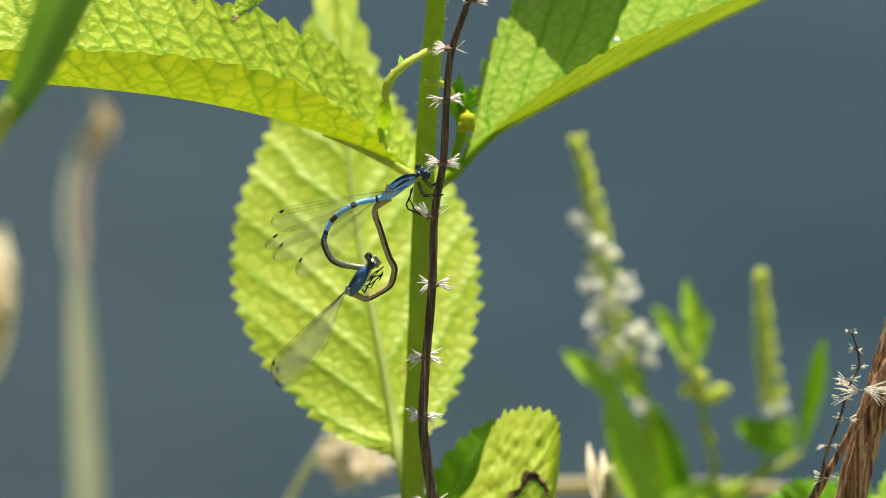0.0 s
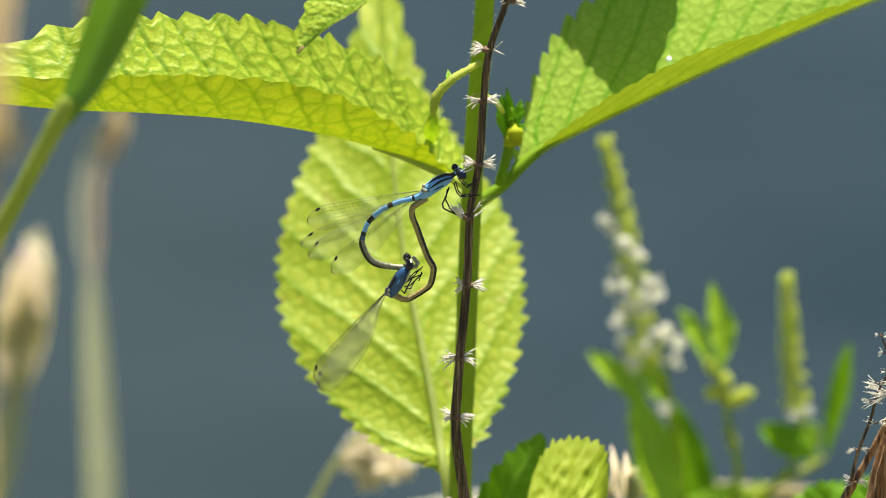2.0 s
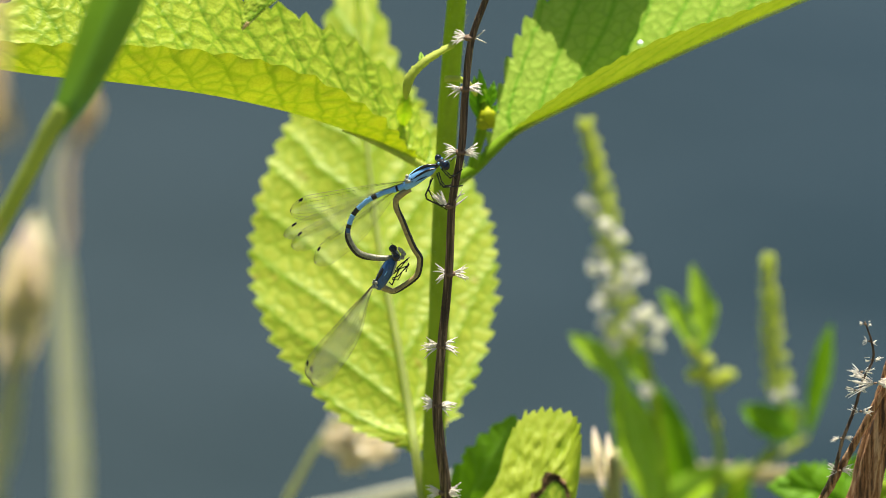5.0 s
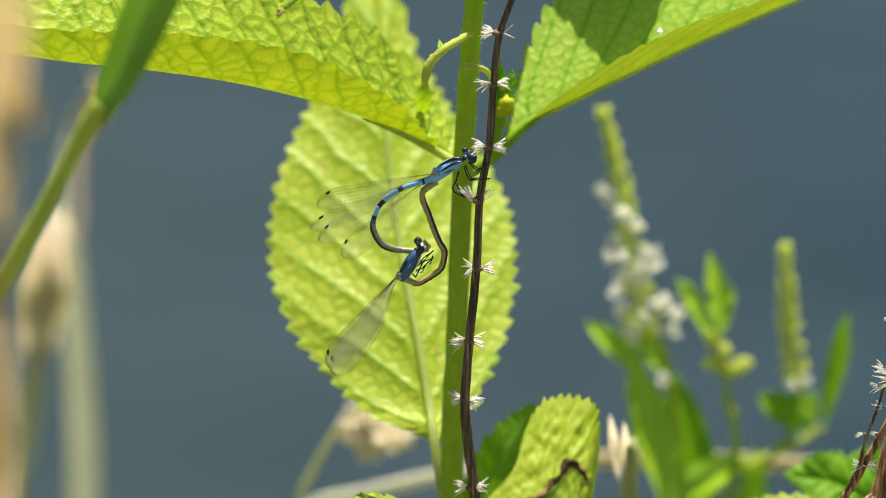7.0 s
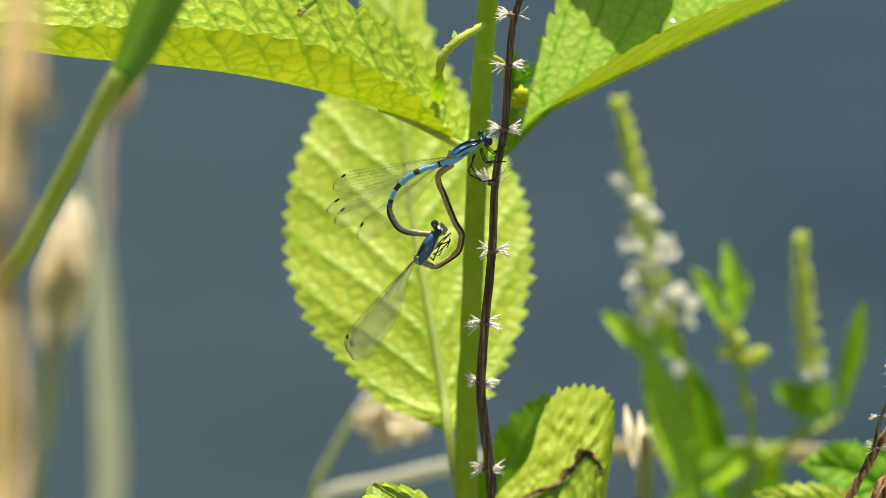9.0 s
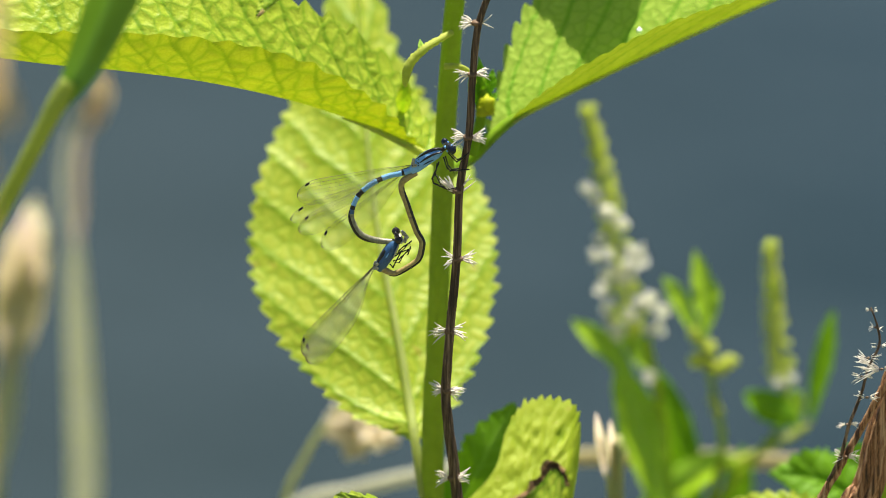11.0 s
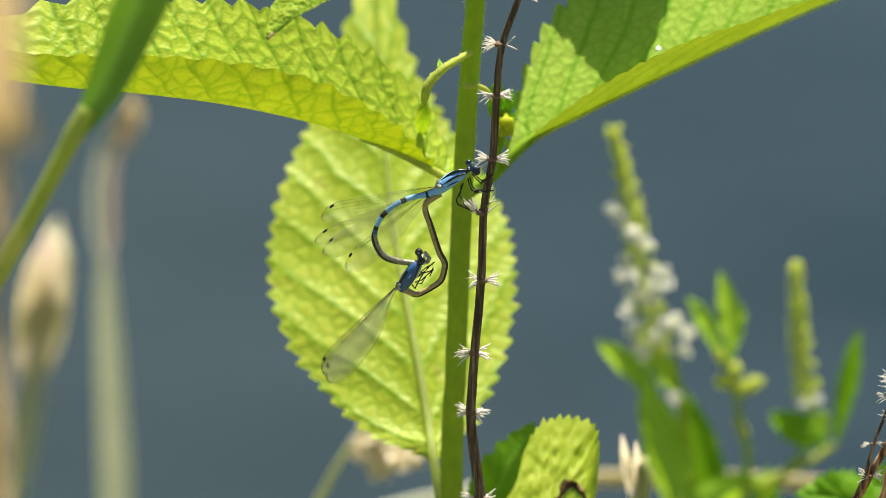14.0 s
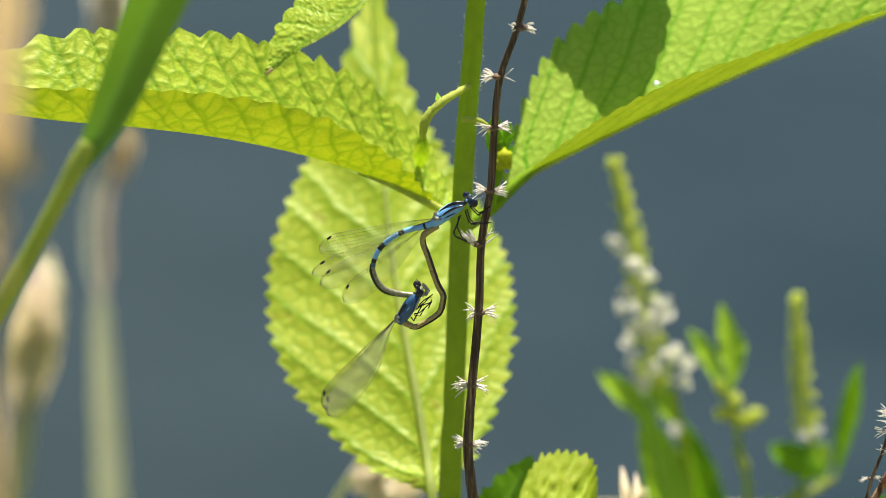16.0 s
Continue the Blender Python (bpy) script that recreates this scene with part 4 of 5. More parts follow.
def build_female():
    hold = at(690, 352, 0)
    fly = base("olive_damselfly", hold, "olive-brown damselfly with a dark blue thorax, curled beneath another", "damselfly")
    body = [at(652, 472, -0.2), at(645, 481, -0.2), at(635, 496, -0.2), at(625, 511, -0.2), at(618, 522, -0.2)]
    thorax = part("thorax", tube(Geo(), body, [0.5, 1.05, 1.2, 1.05, 0.65], 20, 30), M_MID, fly, "dark blue thorax with a paler side")
    long_stripe(thorax, [(645, 482, -0.95), (636, 496, -1.25), (625, 511, -1.05)], [0.1, 0.22, 0.12], M_BLUE, "side_stripe")
    long_stripe(thorax, [(641, 479, -0.5), (630, 494, -0.75), (620, 509, -0.6)], [0.25, 0.55, 0.4], M_BLACK, "shoulder_stripe")
    long_stripe(thorax, [(648, 485, -0.95), (640, 498, -1.2), (629, 513, -1.0)], [0.07, 0.15, 0.08], M_BLACK, "dark_line")
    part("pale_side", blob(Geo(), at(652, 488, -1.1), at(655, 482) - at(649, 496), Vector((0.0003, 0, 0.0002)), Vector((0, 0.0004, 0)), 8, 10, 0.3), M_GREY, thorax)
    g = Geo()
    for i in range(12):
        ball(g, at(random.uniform(612, 624), random.uniform(506, 524), random.uniform(-1.2, 0.4)), random.uniform(0.2, 0.4), rings=5, sides=7)
    part("wing_joint", g, M_GREY, thorax, "knobbly pale wing joints")
    head = part("head", blob(Geo(), at(656, 464, -0.1), at(661, 471, -1.0) - at(655, 459, 0.4), Vector((0.0006, 0, 0.0003)), Vector((0, 0.0008, 0)), 12, 16, 0.1), M_GREY, fly, "pale head with dark glossy eyes")
    part("eye", ball(Geo(), at(652, 454, 0.4), 0.72), M_EYE, head, "glossy black eye")
    part("eye", ball(Geo(), at(656, 470, -1.2), 0.72), M_EYE, head, "glossy black eye")
    part("crown", blob(Geo(), at(654, 462, -0.6), Vector((0.0003, 0, -0.0008)), Vector((0.0004, 0, 0)), Vector((0, 0.0006, 0)), 8, 10), M_BLACK, head)
    g = Geo()
    for x, y, r in ((666, 459, 0.4), (670, 465, 0.45), (667, 471, 0.4), (663, 455, 0.3)):
        ball(g, at(x, y, -0.6), r, rings=6, sides=8, lump=0.3)
    part("face", g, M_GREY, head, "pale mouthparts")
    part("antenna", tube(Geo(), [at(656, 452, -0.2), at(650, 444, -0.6)], [0.05, 0.03], 4, 3), M_BLACK, head)
    limb(fly, [(655, 490, -0.8), (664, 482, -1.6), (674, 476, -1.6), (679, 472, -1.4)], 0.12)
    limb(fly, [(650, 498, -0.9), (660, 491, -1.6), (676, 486, -1.6), (677, 482, -1.5), (672, 496, -1.4)], 0.12)
    limb(fly, [(646, 506, -0.9), (656, 504, -1.5), (668, 493, -1.5), (675, 487, -1.2)], 0.12)
    limb(fly, [(640, 512, -0.8), (645, 518, -1.3), (653, 503, -1.5), (662, 488, -1.4)], 0.13)
    limb(fly, [(652, 494, 0.5), (665, 486, 1.0), (672, 478, 1.0)], 0.1)
    limb(fly, [(646, 508, 0.5), (656, 510, 1.0), (664, 498, 1.0)], 0.1)
    pts = [(626, 519, 0), (638, 526, 0), (650, 528, 0), (670, 518, 0), (687, 507, 0), (693, 498, 0), (696, 486, 0), (697, 473, 0), (688, 456, 0), (679, 430, 0), (671, 404, 0), (664, 383, 0), (665, 368, 0), (676, 359, 0), (692, 352, 0)]
    radii = [0.66, 0.52, 0.45, 0.44, 0.46, 0.47, 0.48, 0.48, 0.47, 0.46, 0.47, 0.5, 0.55, 0.58, 0.4]
    line = [at(*p) for p in pts]
    abdomen = part("abdomen", tube(Geo(), [curve(line, i / 40) for i in range(41)], [r * 0.85 for r in radii], 10, 80), M_BLACK, fly, "olive-tan abdomen with a black back")
    segments(abdomen, pts, radii, tuple((a + 0.01, b - 0.01, M_OLIVE) for a, b in ((0, 2.0), (2.0, 4.9), (4.9, 7.2), (7.2, 9.0), (9.0, 10.9), (10.9, 12.3), (12.3, 14))))
    back = []
    for i in range(31):
        s = i / 30 * 0.82 + 0.08
        d = (curve(line, s + 0.01) - curve(line, s - 0.01)).normalized()
        back.append(curve(line, s) + Vector((d.z, 0, -d.x)) * 0.00031 + Vector((0, -0.00008, 0)))
    part("dorsal_stripe", tube(Geo(), back, [0.24, 0.33, 0.35, 0.35, 0.32, 0.16], 10, 70), M_BLACK, abdomen, "black stripe along the back")
    for tip, w, wide, cells in (((471, 644), -0.8, 4.5, True), ((472, 647), -0.3, 4.6, False), ((477, 656), 0.3, 4.8, True), ((480, 660), 0.8, 4.6, False)):
        wing(fly, at(613, 513, w * 0.5), at(tip[0], tip[1], w), way(0.62, 0, -0.78), wide, spot_size=0.12, fine=1.2, gap=1.5, cells=cells, full=True)
    return fly


# ---- the white-flowered herb behind ----
def lance(parent, pts, w, wide, material=None, turn=0.5, name="leaf"):
    line = [at(x, y, w) for x, y in pts]
    t = [0.25, wide * 0.7, wide, wide * 0.75, 0.15]
    d = (line[-1] - line[0]).normalized()
    s = Vector((d.z, 0, -d.x))
    return part(name, blade(Geo(), line, (t, t), ((s + Vector((0, turn, 0)), s + Vector((0, turn, 0))), (-s + Vector((0, turn, 0)), -s + Vector((0, turn, 0)))), steps=40, rows=6, veins=10, pucker=0.15, ripple=0.8, seed=pts[0][0]), material or M_BACKLEAF, parent)


def floret(parent, p, out, size, white, rnd):
    g = Geo()
    d = (out + Vector((0, 0, rnd.uniform(-0.2, 0.5)))).normalized()
    s = size * 1e-3
    side = d.cross(Vector((0, 0, 1))).normalized()
    up = side.cross(d)
    k = 0.45 if white else 1.0
    blob(g, p + d * s * 0.4, d * s * 0.7 * k, side * s * 0.4 * k, up * s * 0.45 * k, 6, 8, 0.3)
    if white:
        for i in range(4):
            a = i * 1.571 + rnd.uniform(-0.3, 0.3)
            e = side * math.cos(a) + up * math.sin(a)
            petal(g, p + d * s * 0.6, (d * 0.55 + e * 0.8).normalized(), d.cross(e).normalized(), -e, s * rnd.uniform(0.7, 1.0), s * 0.42)
    return part("floret" if white else "bud", g, M_PETAL if white else M_BUD, parent)


def raceme(parent, pts, w, count, white_from, size, seed, lean):
    rnd = random.Random(seed)
    line = [at(x, y, w) for x, y in pts]
    axis = part("flower_spike", tube(Geo(), line, [0.35, 0.5, 0.6, 0.7, 0.8], 8, 40), M_BUD, parent, "slender flower spike")
    for i in range(count):
        s = (i + rnd.random() * 0.6) / count
        p = curve(line, s * 0.97)
        g = i * 2.4 + rnd.uniform(-0.4, 0.4)
        out = Vector((math.cos(g), math.sin(g), 0.25 - 0.5 * s))
        opened = s > white_from and rnd.random() < 0.42
        reach = (0.4 + 1.5 * min(1, s * 1.3)) * lean * 1e-3
        floret(axis, p + out * reach, out, size * (0.75 + 0.3 * s) * (2.0 if opened else 1.0), opened, rnd)
    return axis


def build_herb():
    w = 132
    foot = root(1180, w)
    herb = base("flowering_herb", foot, "green herb with spikes of small white flowers, out of focus", "wildflower")
    part("stem", tube(Geo(), [foot, at(1205, 2500, w), at(1185, 1200, w), at(1165, 882, w), at(1150, 760, w), at(1128, 650, w)], [1.6, 1.5, 1.3, 1.1, 1.0, 0.8], 9, 60), M_STEM, herb)
    main = raceme(herb, [(1021, 246), (1038, 320), (1056, 400), (1073, 490), (1089, 570), (1108, 650)], w, 78, 0.36, 1.8, 5, 0.95)
    for x, y in ((1058, 474), (1072, 542), (1130, 590), (1146, 612), (1108, 620), (1130, 730), (1098, 452), (1112, 500)):
        rnd = random.Random(x)
        floret(main, at(x, y, w - 2), Vector((rnd.uniform(-1, 1), -0.6, 0.2)), 2.9, True, rnd)
    raceme(herb, [(1345, 480), (1349, 540), (1353, 600), (1361, 670), (1370, 730)], w + 5, 58, 0.95, 1.5, 9, 0.72)
    for x, y in ((1380, 724), (1374, 732)):
        rnd = random.Random(x)
        floret(herb, at(x, y, w), Vector((rnd.uniform(-1, 1), -0.6, 0.2)), 2.0, True, rnd)
    part("branch", tube(Geo(), [at(1374, 728, w + 5), at(1366, 800, w + 5), at(1330, 850, w), at(1250, 960, w), at(1186, 1200, w)], [0.6, 0.7, 0.7, 0.9, 1.0], 8, 40), M_STEM, herb)
    part("branch", tube(Geo(), [at(1225, 640, w), at(1238, 700, w), at(1250, 760, w), at(1264, 840, w), at(1240, 960, w), at(1186, 1150, w)], [0.6, 0.7, 0.7, 0.8, 0.9, 1.0], 8, 40), M_STEM, herb)
    for x, y, r in ((1232, 690, 2.0), (1250, 700, 1.8), (1272, 692, 1.7), (1215, 690, 1.6), (1240, 668, 1.8), (1222, 655, 1.6), (1210, 640, 1.4), (1262, 705, 1.4), (1283, 690, 1.2), (1255, 778, 1.5), (1248, 760, 1.3)):
        part("bud", ball(Geo(), at(x, y, w), r * 0.8, lump=0.5), M_BUD, herb)
    # leaves
    lance(herb, [(1110, 740), (1075, 690), (1035, 650), (995, 620)], w, 2.6)
    lance(herb, [(1140, 720), (1110, 670), (1085, 630), (1062, 590)], w + 3, 2.6)
    lance(herb, [(1225, 660), (1200, 610), (1178, 570), (1155, 542)], w, 1.9)
    lance(herb, [(1232, 650), (1232, 600), (1225, 550), (1213, 495)], w - 2, 2.5)
    lance(herb, [(1228, 650), (1238, 610), (1243, 575), (1244, 545)], w + 4, 2.0)
    lance(herb, [(1175, 990), (1134, 870), (1106, 775), (1076, 690)], w - 4, 4.6)
    lance(herb, [(1226, 1010), (1200, 890), (1172, 790), (1146, 700)], w + 6, 4.2, M_SIDE)
    lance(herb, [(1420, 795), (1432, 730), (1445, 665), (1458, 598)], w + 5, 2.2, M_SIDE)
    lance(herb, [(1400, 800), (1370, 785), (1335, 765), (1302, 745)], w, 3.4, M_SIDE)
    lance(herb, [(1395, 810), (1390, 780), (1392, 755), (1385, 740)], w + 8, 2.2)
    part("branch", tube(Geo(), [at(1420, 800, w + 5), at(1380, 825, w + 5), at(1330, 850, w + 3), at(1262, 880, w)], [0.5, 0.7, 0.7, 0.8], 8, 20), M_SHOOT, herb)
    lance(herb, [(1290, 1000), (1292, 940), (1296, 890), (1302, 840)], w + 12, 3.2, M_SIDE)
    lance(herb, [(1100, 980), (1170, 920), (1240, 880), (1290, 860)], w, 3.5)
    return herb


def build_low_leaves():
    """Low leaves by the split stem."""
    foot = root(1560, 45)
    ob = base("low_herb", foot, "low yellow-green herb leaves beside a dead stem", "plant")
    part("stem", tube(Geo(), [foot, at(1560, 2000, 45), at(1545, 1000, 45), at(1560, 900, 45)], [1.5, 1.3, 1.2, 0.8], 9, 40), M_STEM, ob)
    for pts, w, wide, mat in (([(1540, 960), (1600, 880), (1640, 800), (1670, 730)], 48, 9.0, M_BACKLEAF), ([(1550, 985), (1480, 925), (1420, 898), (1345, 892)], 60, 5.0, M_SIDE), ([(1540, 1030), (1440, 982), (1360, 958), (1262, 944)], 42, 3.6, M_BROAD), ([(1550, 980), (1515, 910), (1490, 880), (1455, 862)], 66, 5.0, M_SIDE)):
        line = [at(x, y, w) for x, y in pts]
        t = [0.3, wide, wide * 1.05, 0.2]
        part("leaf", blade(Geo(), line, (t, t), ((way(0.2, 0.5, 0.8), way(0.2, 0.5, 0.8)), (way(0, -0.7, -0.5), way(0, -0.7, -0.5))), steps=110, rows=14, teeth=13, tooth=1.3, veins=8, pucker=0.6, ripple=1.5, seed=wide), mat, ob)
    return ob


# ---- grasses ----
def build_grass_blade():
    w = -90
    foot = root(-300, w, 900)
    ob = base("grass_blade", foot, "green grass stem with one broad folded blade, close to the lens", "grass")
    line = [foot, at(-620, 2200, w), at(-320, 890, w), at(-128, 525, w), at(-56, 390, w), at(-12, 306, w), at(10, 264, w), at(30, 226, w)]
    part("stem", tube(Geo(), line, [1.7, 1.7, 1.7, 1.6, 1.55, 1.6, 1.8, 1.5], 12, 70), M_HALM, ob)
    spine = [at(12, 276, w + 1), at(62, 176, w + 1), at(136, 0, w), at(205, -170, w - 4), at(260, -420, w - 10), at(420, -700, w - 20)]
    part("leaf", blade(Geo(), spine, ([1.2, 3.0, 4.4, 5.0, 4.6, 0.3], [1.0, 4.0, 5.6, 5.8, 4.8, 0.3]), ((way(-1, -0.1, 0.4), way(-1, -0.1, 0.4)), (way(0.68, -0.5, -0.54), way(0.68, -0.5, -0.54))), steps=90, rows=10, veins=1, pucker=0.12), M_BLADE, ob, "broad green grass blade")
    return ob


def spikelets(line, count, spread, size, seed, droop=0.5, cone=False):
    rnd = random.Random(seed)
    g = Geo()
    for i in range(count):
        s = rnd.random()
        p = curve(line, s)
        a = rnd.random() * 6.283
        e = spread * 1e-3 * math.sin(math.pi * (0.12 + 0.8 * s)) * rnd.random() ** 0.6
        if cone:
            e = spread * 1e-3 * (0.25 + 0.9 * math.sin(math.pi * min(1, 1.1 - s))) * rnd.random() ** 0.3
        d = Vector((math.cos(a) * 0.22, math.sin(a) * 0.22, rnd.choice((-1, 1)) if droop < 0.7 else rnd.uniform(-1, 0.3))).normalized()
        o = p + Vector((math.cos(a), math.sin(a), 0)) * e
        n = d.cross(Vector((rnd.uniform(-0.5, 0.5), 1, 0))).normalized()
        k = size * 1e-3 * rnd.uniform(0.7, 1.3)
        petal(g, o - d * k, d, n, d.cross(n), 2 * k, k * 0.38)
    return g


def build_grasses():
    made = {}
    w = 290
    foot = root(150, w)
    ob = base("pale_reed", foot, "pale dried reed with a small brown tip, blurred", "reed")
    line = [foot, at(150, 2400, w), at(152, 1100, w), at(155, 893, w), at(150, 760, w), at(144, 640, w), at(139, 540, w), at(137, 462, w)]
    wide = [1.8, 2.3, 3.0, 3.3, 3.1, 2.7, 2.1, 1.1]
    part("stem", blade(Geo(), line, (wide, wide), ((way(1, 0.35, 0), way(1, 0.35, 0)), (way(-1, 0.35, 0), way(-1, 0.35, 0))), steps=160, rows=4), M_REED, ob)
    for pts, wd, mat in (((137, 485), (121, 425), (118, 345), (130, 285), (150, 235), (176, 206)), 0.95, M_REED), (((139, 485), (147, 420), (146, 350), (152, 300), (168, 260), (184, 224)), 1.15, M_STRAW):
        t = [0.5 * wd, wd, wd, wd, 0.9 * wd, 0.3]
        part("dry_leaf", blade(Geo(), [at(x, y, w - 3) for x, y in pts], (t, t), ((way(1, 0.3, 0), way(1, 0.3, 0)), (way(-1, 0.3, 0), way(-1, 0.3, 0))), steps=40, rows=4), mat, ob)
    part("tip", spikelets([at(168, 262, w), at(178, 232, w), at(186, 204, w)], 20, 2.0, 2.2, 3), M_STRAW, ob, "small brown seed tip", kind="stuff")
    part("stalk", tube(Geo(), [at(180, 215, w), at(166, 150, w), at(158, 60, w), at(160, -80, w)], [0.4, 0.35, 0.35, 0.3], 7, 24), M_REED, ob)
    part("tip", spikelets([at(155, 60, w), at(158, -30, w), at(160, -120, w)], 120, 4.0, 4.0, 4), M_HUSK, ob, "small brown seed tip", kind="stuff")
    made["reed"] = ob
    w = 255
    foot = root(-80, w)
    ob = base("seed_head_grass", foot, "grass with a plump pale seed head, blurred", "grass")
    part("stem", tube(Geo(), [foot, at(-90, 2400, w), at(-70, 1000, w), at(-48, 800, w), at(-26, 640, w), at(-16, 500, w), at(-8, 420, w)], [1.4, 1.3, 1.2, 1.6, 1.2, 0.9, 0.5], 9, 50), M_REED, ob)
    core = [at(-44, 700, w), at(-38, 650, w), at(-28, 595, w), at(-20, 540, w), at(-13, 485, w), at(-8, 430, w)]
    head = part("seed_head", spikelets(core, 90, 3.6, 2.8, 6, 0.6, True), M_SEED, ob, "plump pale spikelets", kind="stuff")
    for k in range(9):
        dx, dw = 34 * math.sin(k * 2.1), 3.0 * math.cos(k * 2.1) - 1.0
        t = [0.5, 1.7, 2.2, 2.1, 1.3, 0.2]
        part("husk", blade(Geo(), [p + RIGHT * dx * c * 1e-4 + AHEAD * (dw * c + lean) * 1e-3 for p, c, lean in zip(core, (0.3, 0.8, 1.0, 1.0, 0.75, 0.25), (9, 6, 2, -4, -10, -16))], (t, t), ((way(1, 0.3 - 0.1 * dw, 0), way(1, 0.3, 0)), (way(-1, 0.3 + 0.1 * dw, 0), way(-1, 0.3, 0))), steps=40, rows=5), M_SEED, head)
    part("dry_leaf", blade(Geo(), [at(-30, 640, w), at(-48, 740, w - 3), at(-62, 840, w - 4), at(-90, 960, w - 4)], ([0.4, 2.6, 2.4, 0.3], [0.4, 2.6, 2.4, 0.3]), ((way(1, 0.3, 0), way(1, 0.3, 0)), (way(-1, 0.5, 0), way(-1, 0.5, 0))), steps=40, rows=4), M_REED, ob)
    made["head"] = ob
    w = -320
    foot = root(-70, w)
    ob = base("straw_plume", foot, "tall tan feathery dry grass plume close to the lens, blurred", "grass")
    part("stem", tube(Geo(), [foot, at(-80, 2400, w), at(-72, 900, w), at(-55, 500, w), at(-35, 200, w), at(-20, -60, w), at(-10, -300, w)], [0.7, 0.6, 0.5, 0.45, 0.4, 0.3, 0.2], 9, 50), M_PLUME, ob)
    part("plume", spikelets([at(-66, 900, w), at(-62, 760, w), at(-72, 600, w), at(-76, 450, w), at(-50, 300, w), at(-30, 150, w), at(-24, 0, w), at(-18, -120, w), at(-10, -280, w)], 60, 3.4, 3.2, 12, 0.5), M_PLUME, ob, "tan feathery spikelets", kind="stuff")
    for x, turn, wide in ((-86, 0.3, 1.2), (-66, -0.2, 1.3), (-46, 0.1, 0.9)):
        t = [0.3, wide, 1.3 * wide, 1.2 * wide, wide, 0.3]
        spread = ((way(1, 0.3 + turn, 0), way(1, 0.3, 0)), (way(-1, 0.3 - turn, 0), way(-1, 0.3, 0)))
        part("dry_leaf", blade(Geo(), [at(x - 20, 440, w), at(x - 4, 340, w - 6), at(x + 16, 220, w - 14), at(x + 26, 90, w - 24), at(x + 34, -60, w - 34), at(x + 40, -220, w - 46)], (t, t), spread, steps=60, rows=4), M_PLUME, ob)
        part("dry_leaf", blade(Geo(), [at(x - 14, 1120, w + 40), at(x - 4, 990, w + 32), at(x + 2, 860, w + 22), at(x - 2, 740, w + 14), at(x - 12, 640, w + 6), at(x - 28, 540, w)], (t, t), spread, steps=60, rows=4), M_PLUME, ob)
    made["plume"] = ob
    # pale fluffy head low behind the broad leaf
    w = 130
    foot = root(452, w)
    ob = base("fluffy_seed_head", foot, "nodding pale fluffy seed head on a curved stem, blurred", "grass")
    part("stem", tube(Geo(), [foot, at(432, 3000, w), at(437, 1800, w), at(452, 1150, w), at(488, 945, w), at(520, 872, w), at(552, 815, w), at(584, 775, w), at(612, 758, w)], [0.9, 0.85, 0.8, 0.75, 0.7, 0.6, 0.5, 0.4], 9, 50), M_REED, ob)
    part("seed_head", spikelets([at(586, 800, w), at(612, 812, w), at(642, 822, w), at(676, 815, w)], 240, 3.6, 2.3, 21, 0.75), M_HUSK, ob, "pale fluffy husks", kind="stuff")
    part("seed_head", spikelets([at(614, 765, w), at(604, 790, w), at(616, 850, w)], 90, 2.6, 2.2, 22, 0.9), M_HUSK, ob, "pale fluffy husks", kind="stuff")
    made["fluff"] = ob
    # bent straw lying across behind the stems
    w = 150
    ob = base("bent_straw", root(430, w), "pale bent straw lying across behind the stems", "straw")
    part("stem", tube(Geo(), [root(430, w), at(436, 3500, w), at(442, 2200, w), at(448, 1400, w), at(462, 1080, w), at(500, 955, w), at(620, 918, w), at(784, 882, w), at(905, 868, w)], [1.2, 1.2, 1.3, 1.4, 1.4, 1.4, 1.4, 1.4, 1.3], 9, 70), M_BLEACHED, ob, "grey bleached lower stem")
    part("sheath", tube(Geo(), [at(890, 869, w), at(1014, 861, w), at(1250, 864, w), at(1440, 874, w), at(1560, 890, w)], [1.4, 1.6, 1.7, 1.3, 0.8], 9, 50), M_SHEATH, ob, "tan dry sheath")
    made["straw"] = ob
    # two pale husks on thin stems
    w = 62
    ob = base("oat_grass", root(1060, w), "dry grass with two slender pale husks", "grass")
    for x, y, lean in ((1049, 840, 8), (1070, 852, 4)):
        hk = part("husk", blade(Geo(), [at(x + lean, y + 56, w + 3), at(x + lean * 0.5, y + 26, w + 1), at(x, y, w), at(x - lean * 0.5, y - 28, w - 3), at(x - lean, y - 56, w - 6)], ([0.3, 0.8, 0.95, 0.75, 0.1], [0.3, 0.8, 0.95, 0.75, 0.1]), ((way(1, 0.6, 0), way(1, 0.6, 0)), (way(-1, 0.6, 0), way(-1, 0.6, 0))), steps=30, rows=5), M_GLUME, ob, "slender pale husk")
        part("husk_rib", tube(Geo(), [at(x + lean, y + 54, w - 0.9), at(x, y, w - 1.2), at(x - lean, y - 50, w - 0.6)], [0.1, 0.2, 0.08], 5, 10), M_STRAW, hk)
        part("stem", tube(Geo(), [root(1060, w), at(1075, 1400, w), at(x + 16, 960, w), at(x + lean, y + 50, w)], [0.7, 0.6, 0.4, 0.3], 7, 30), M_REED, ob)
    made["oat"] = ob
    return made


plant, broad_leaf, folded_leaf, rising_leaf, upper_leaf, lower_leaf, egg = build_plant()
stalk = build_stalk()
split_stem = build_split_stem()
male, male_abdomen = build_male()
female = build_female()
herb = build_herb()
low_herb = build_low_leaves()
grass_blade = build_grass_blade()
grasses = build_grasses()


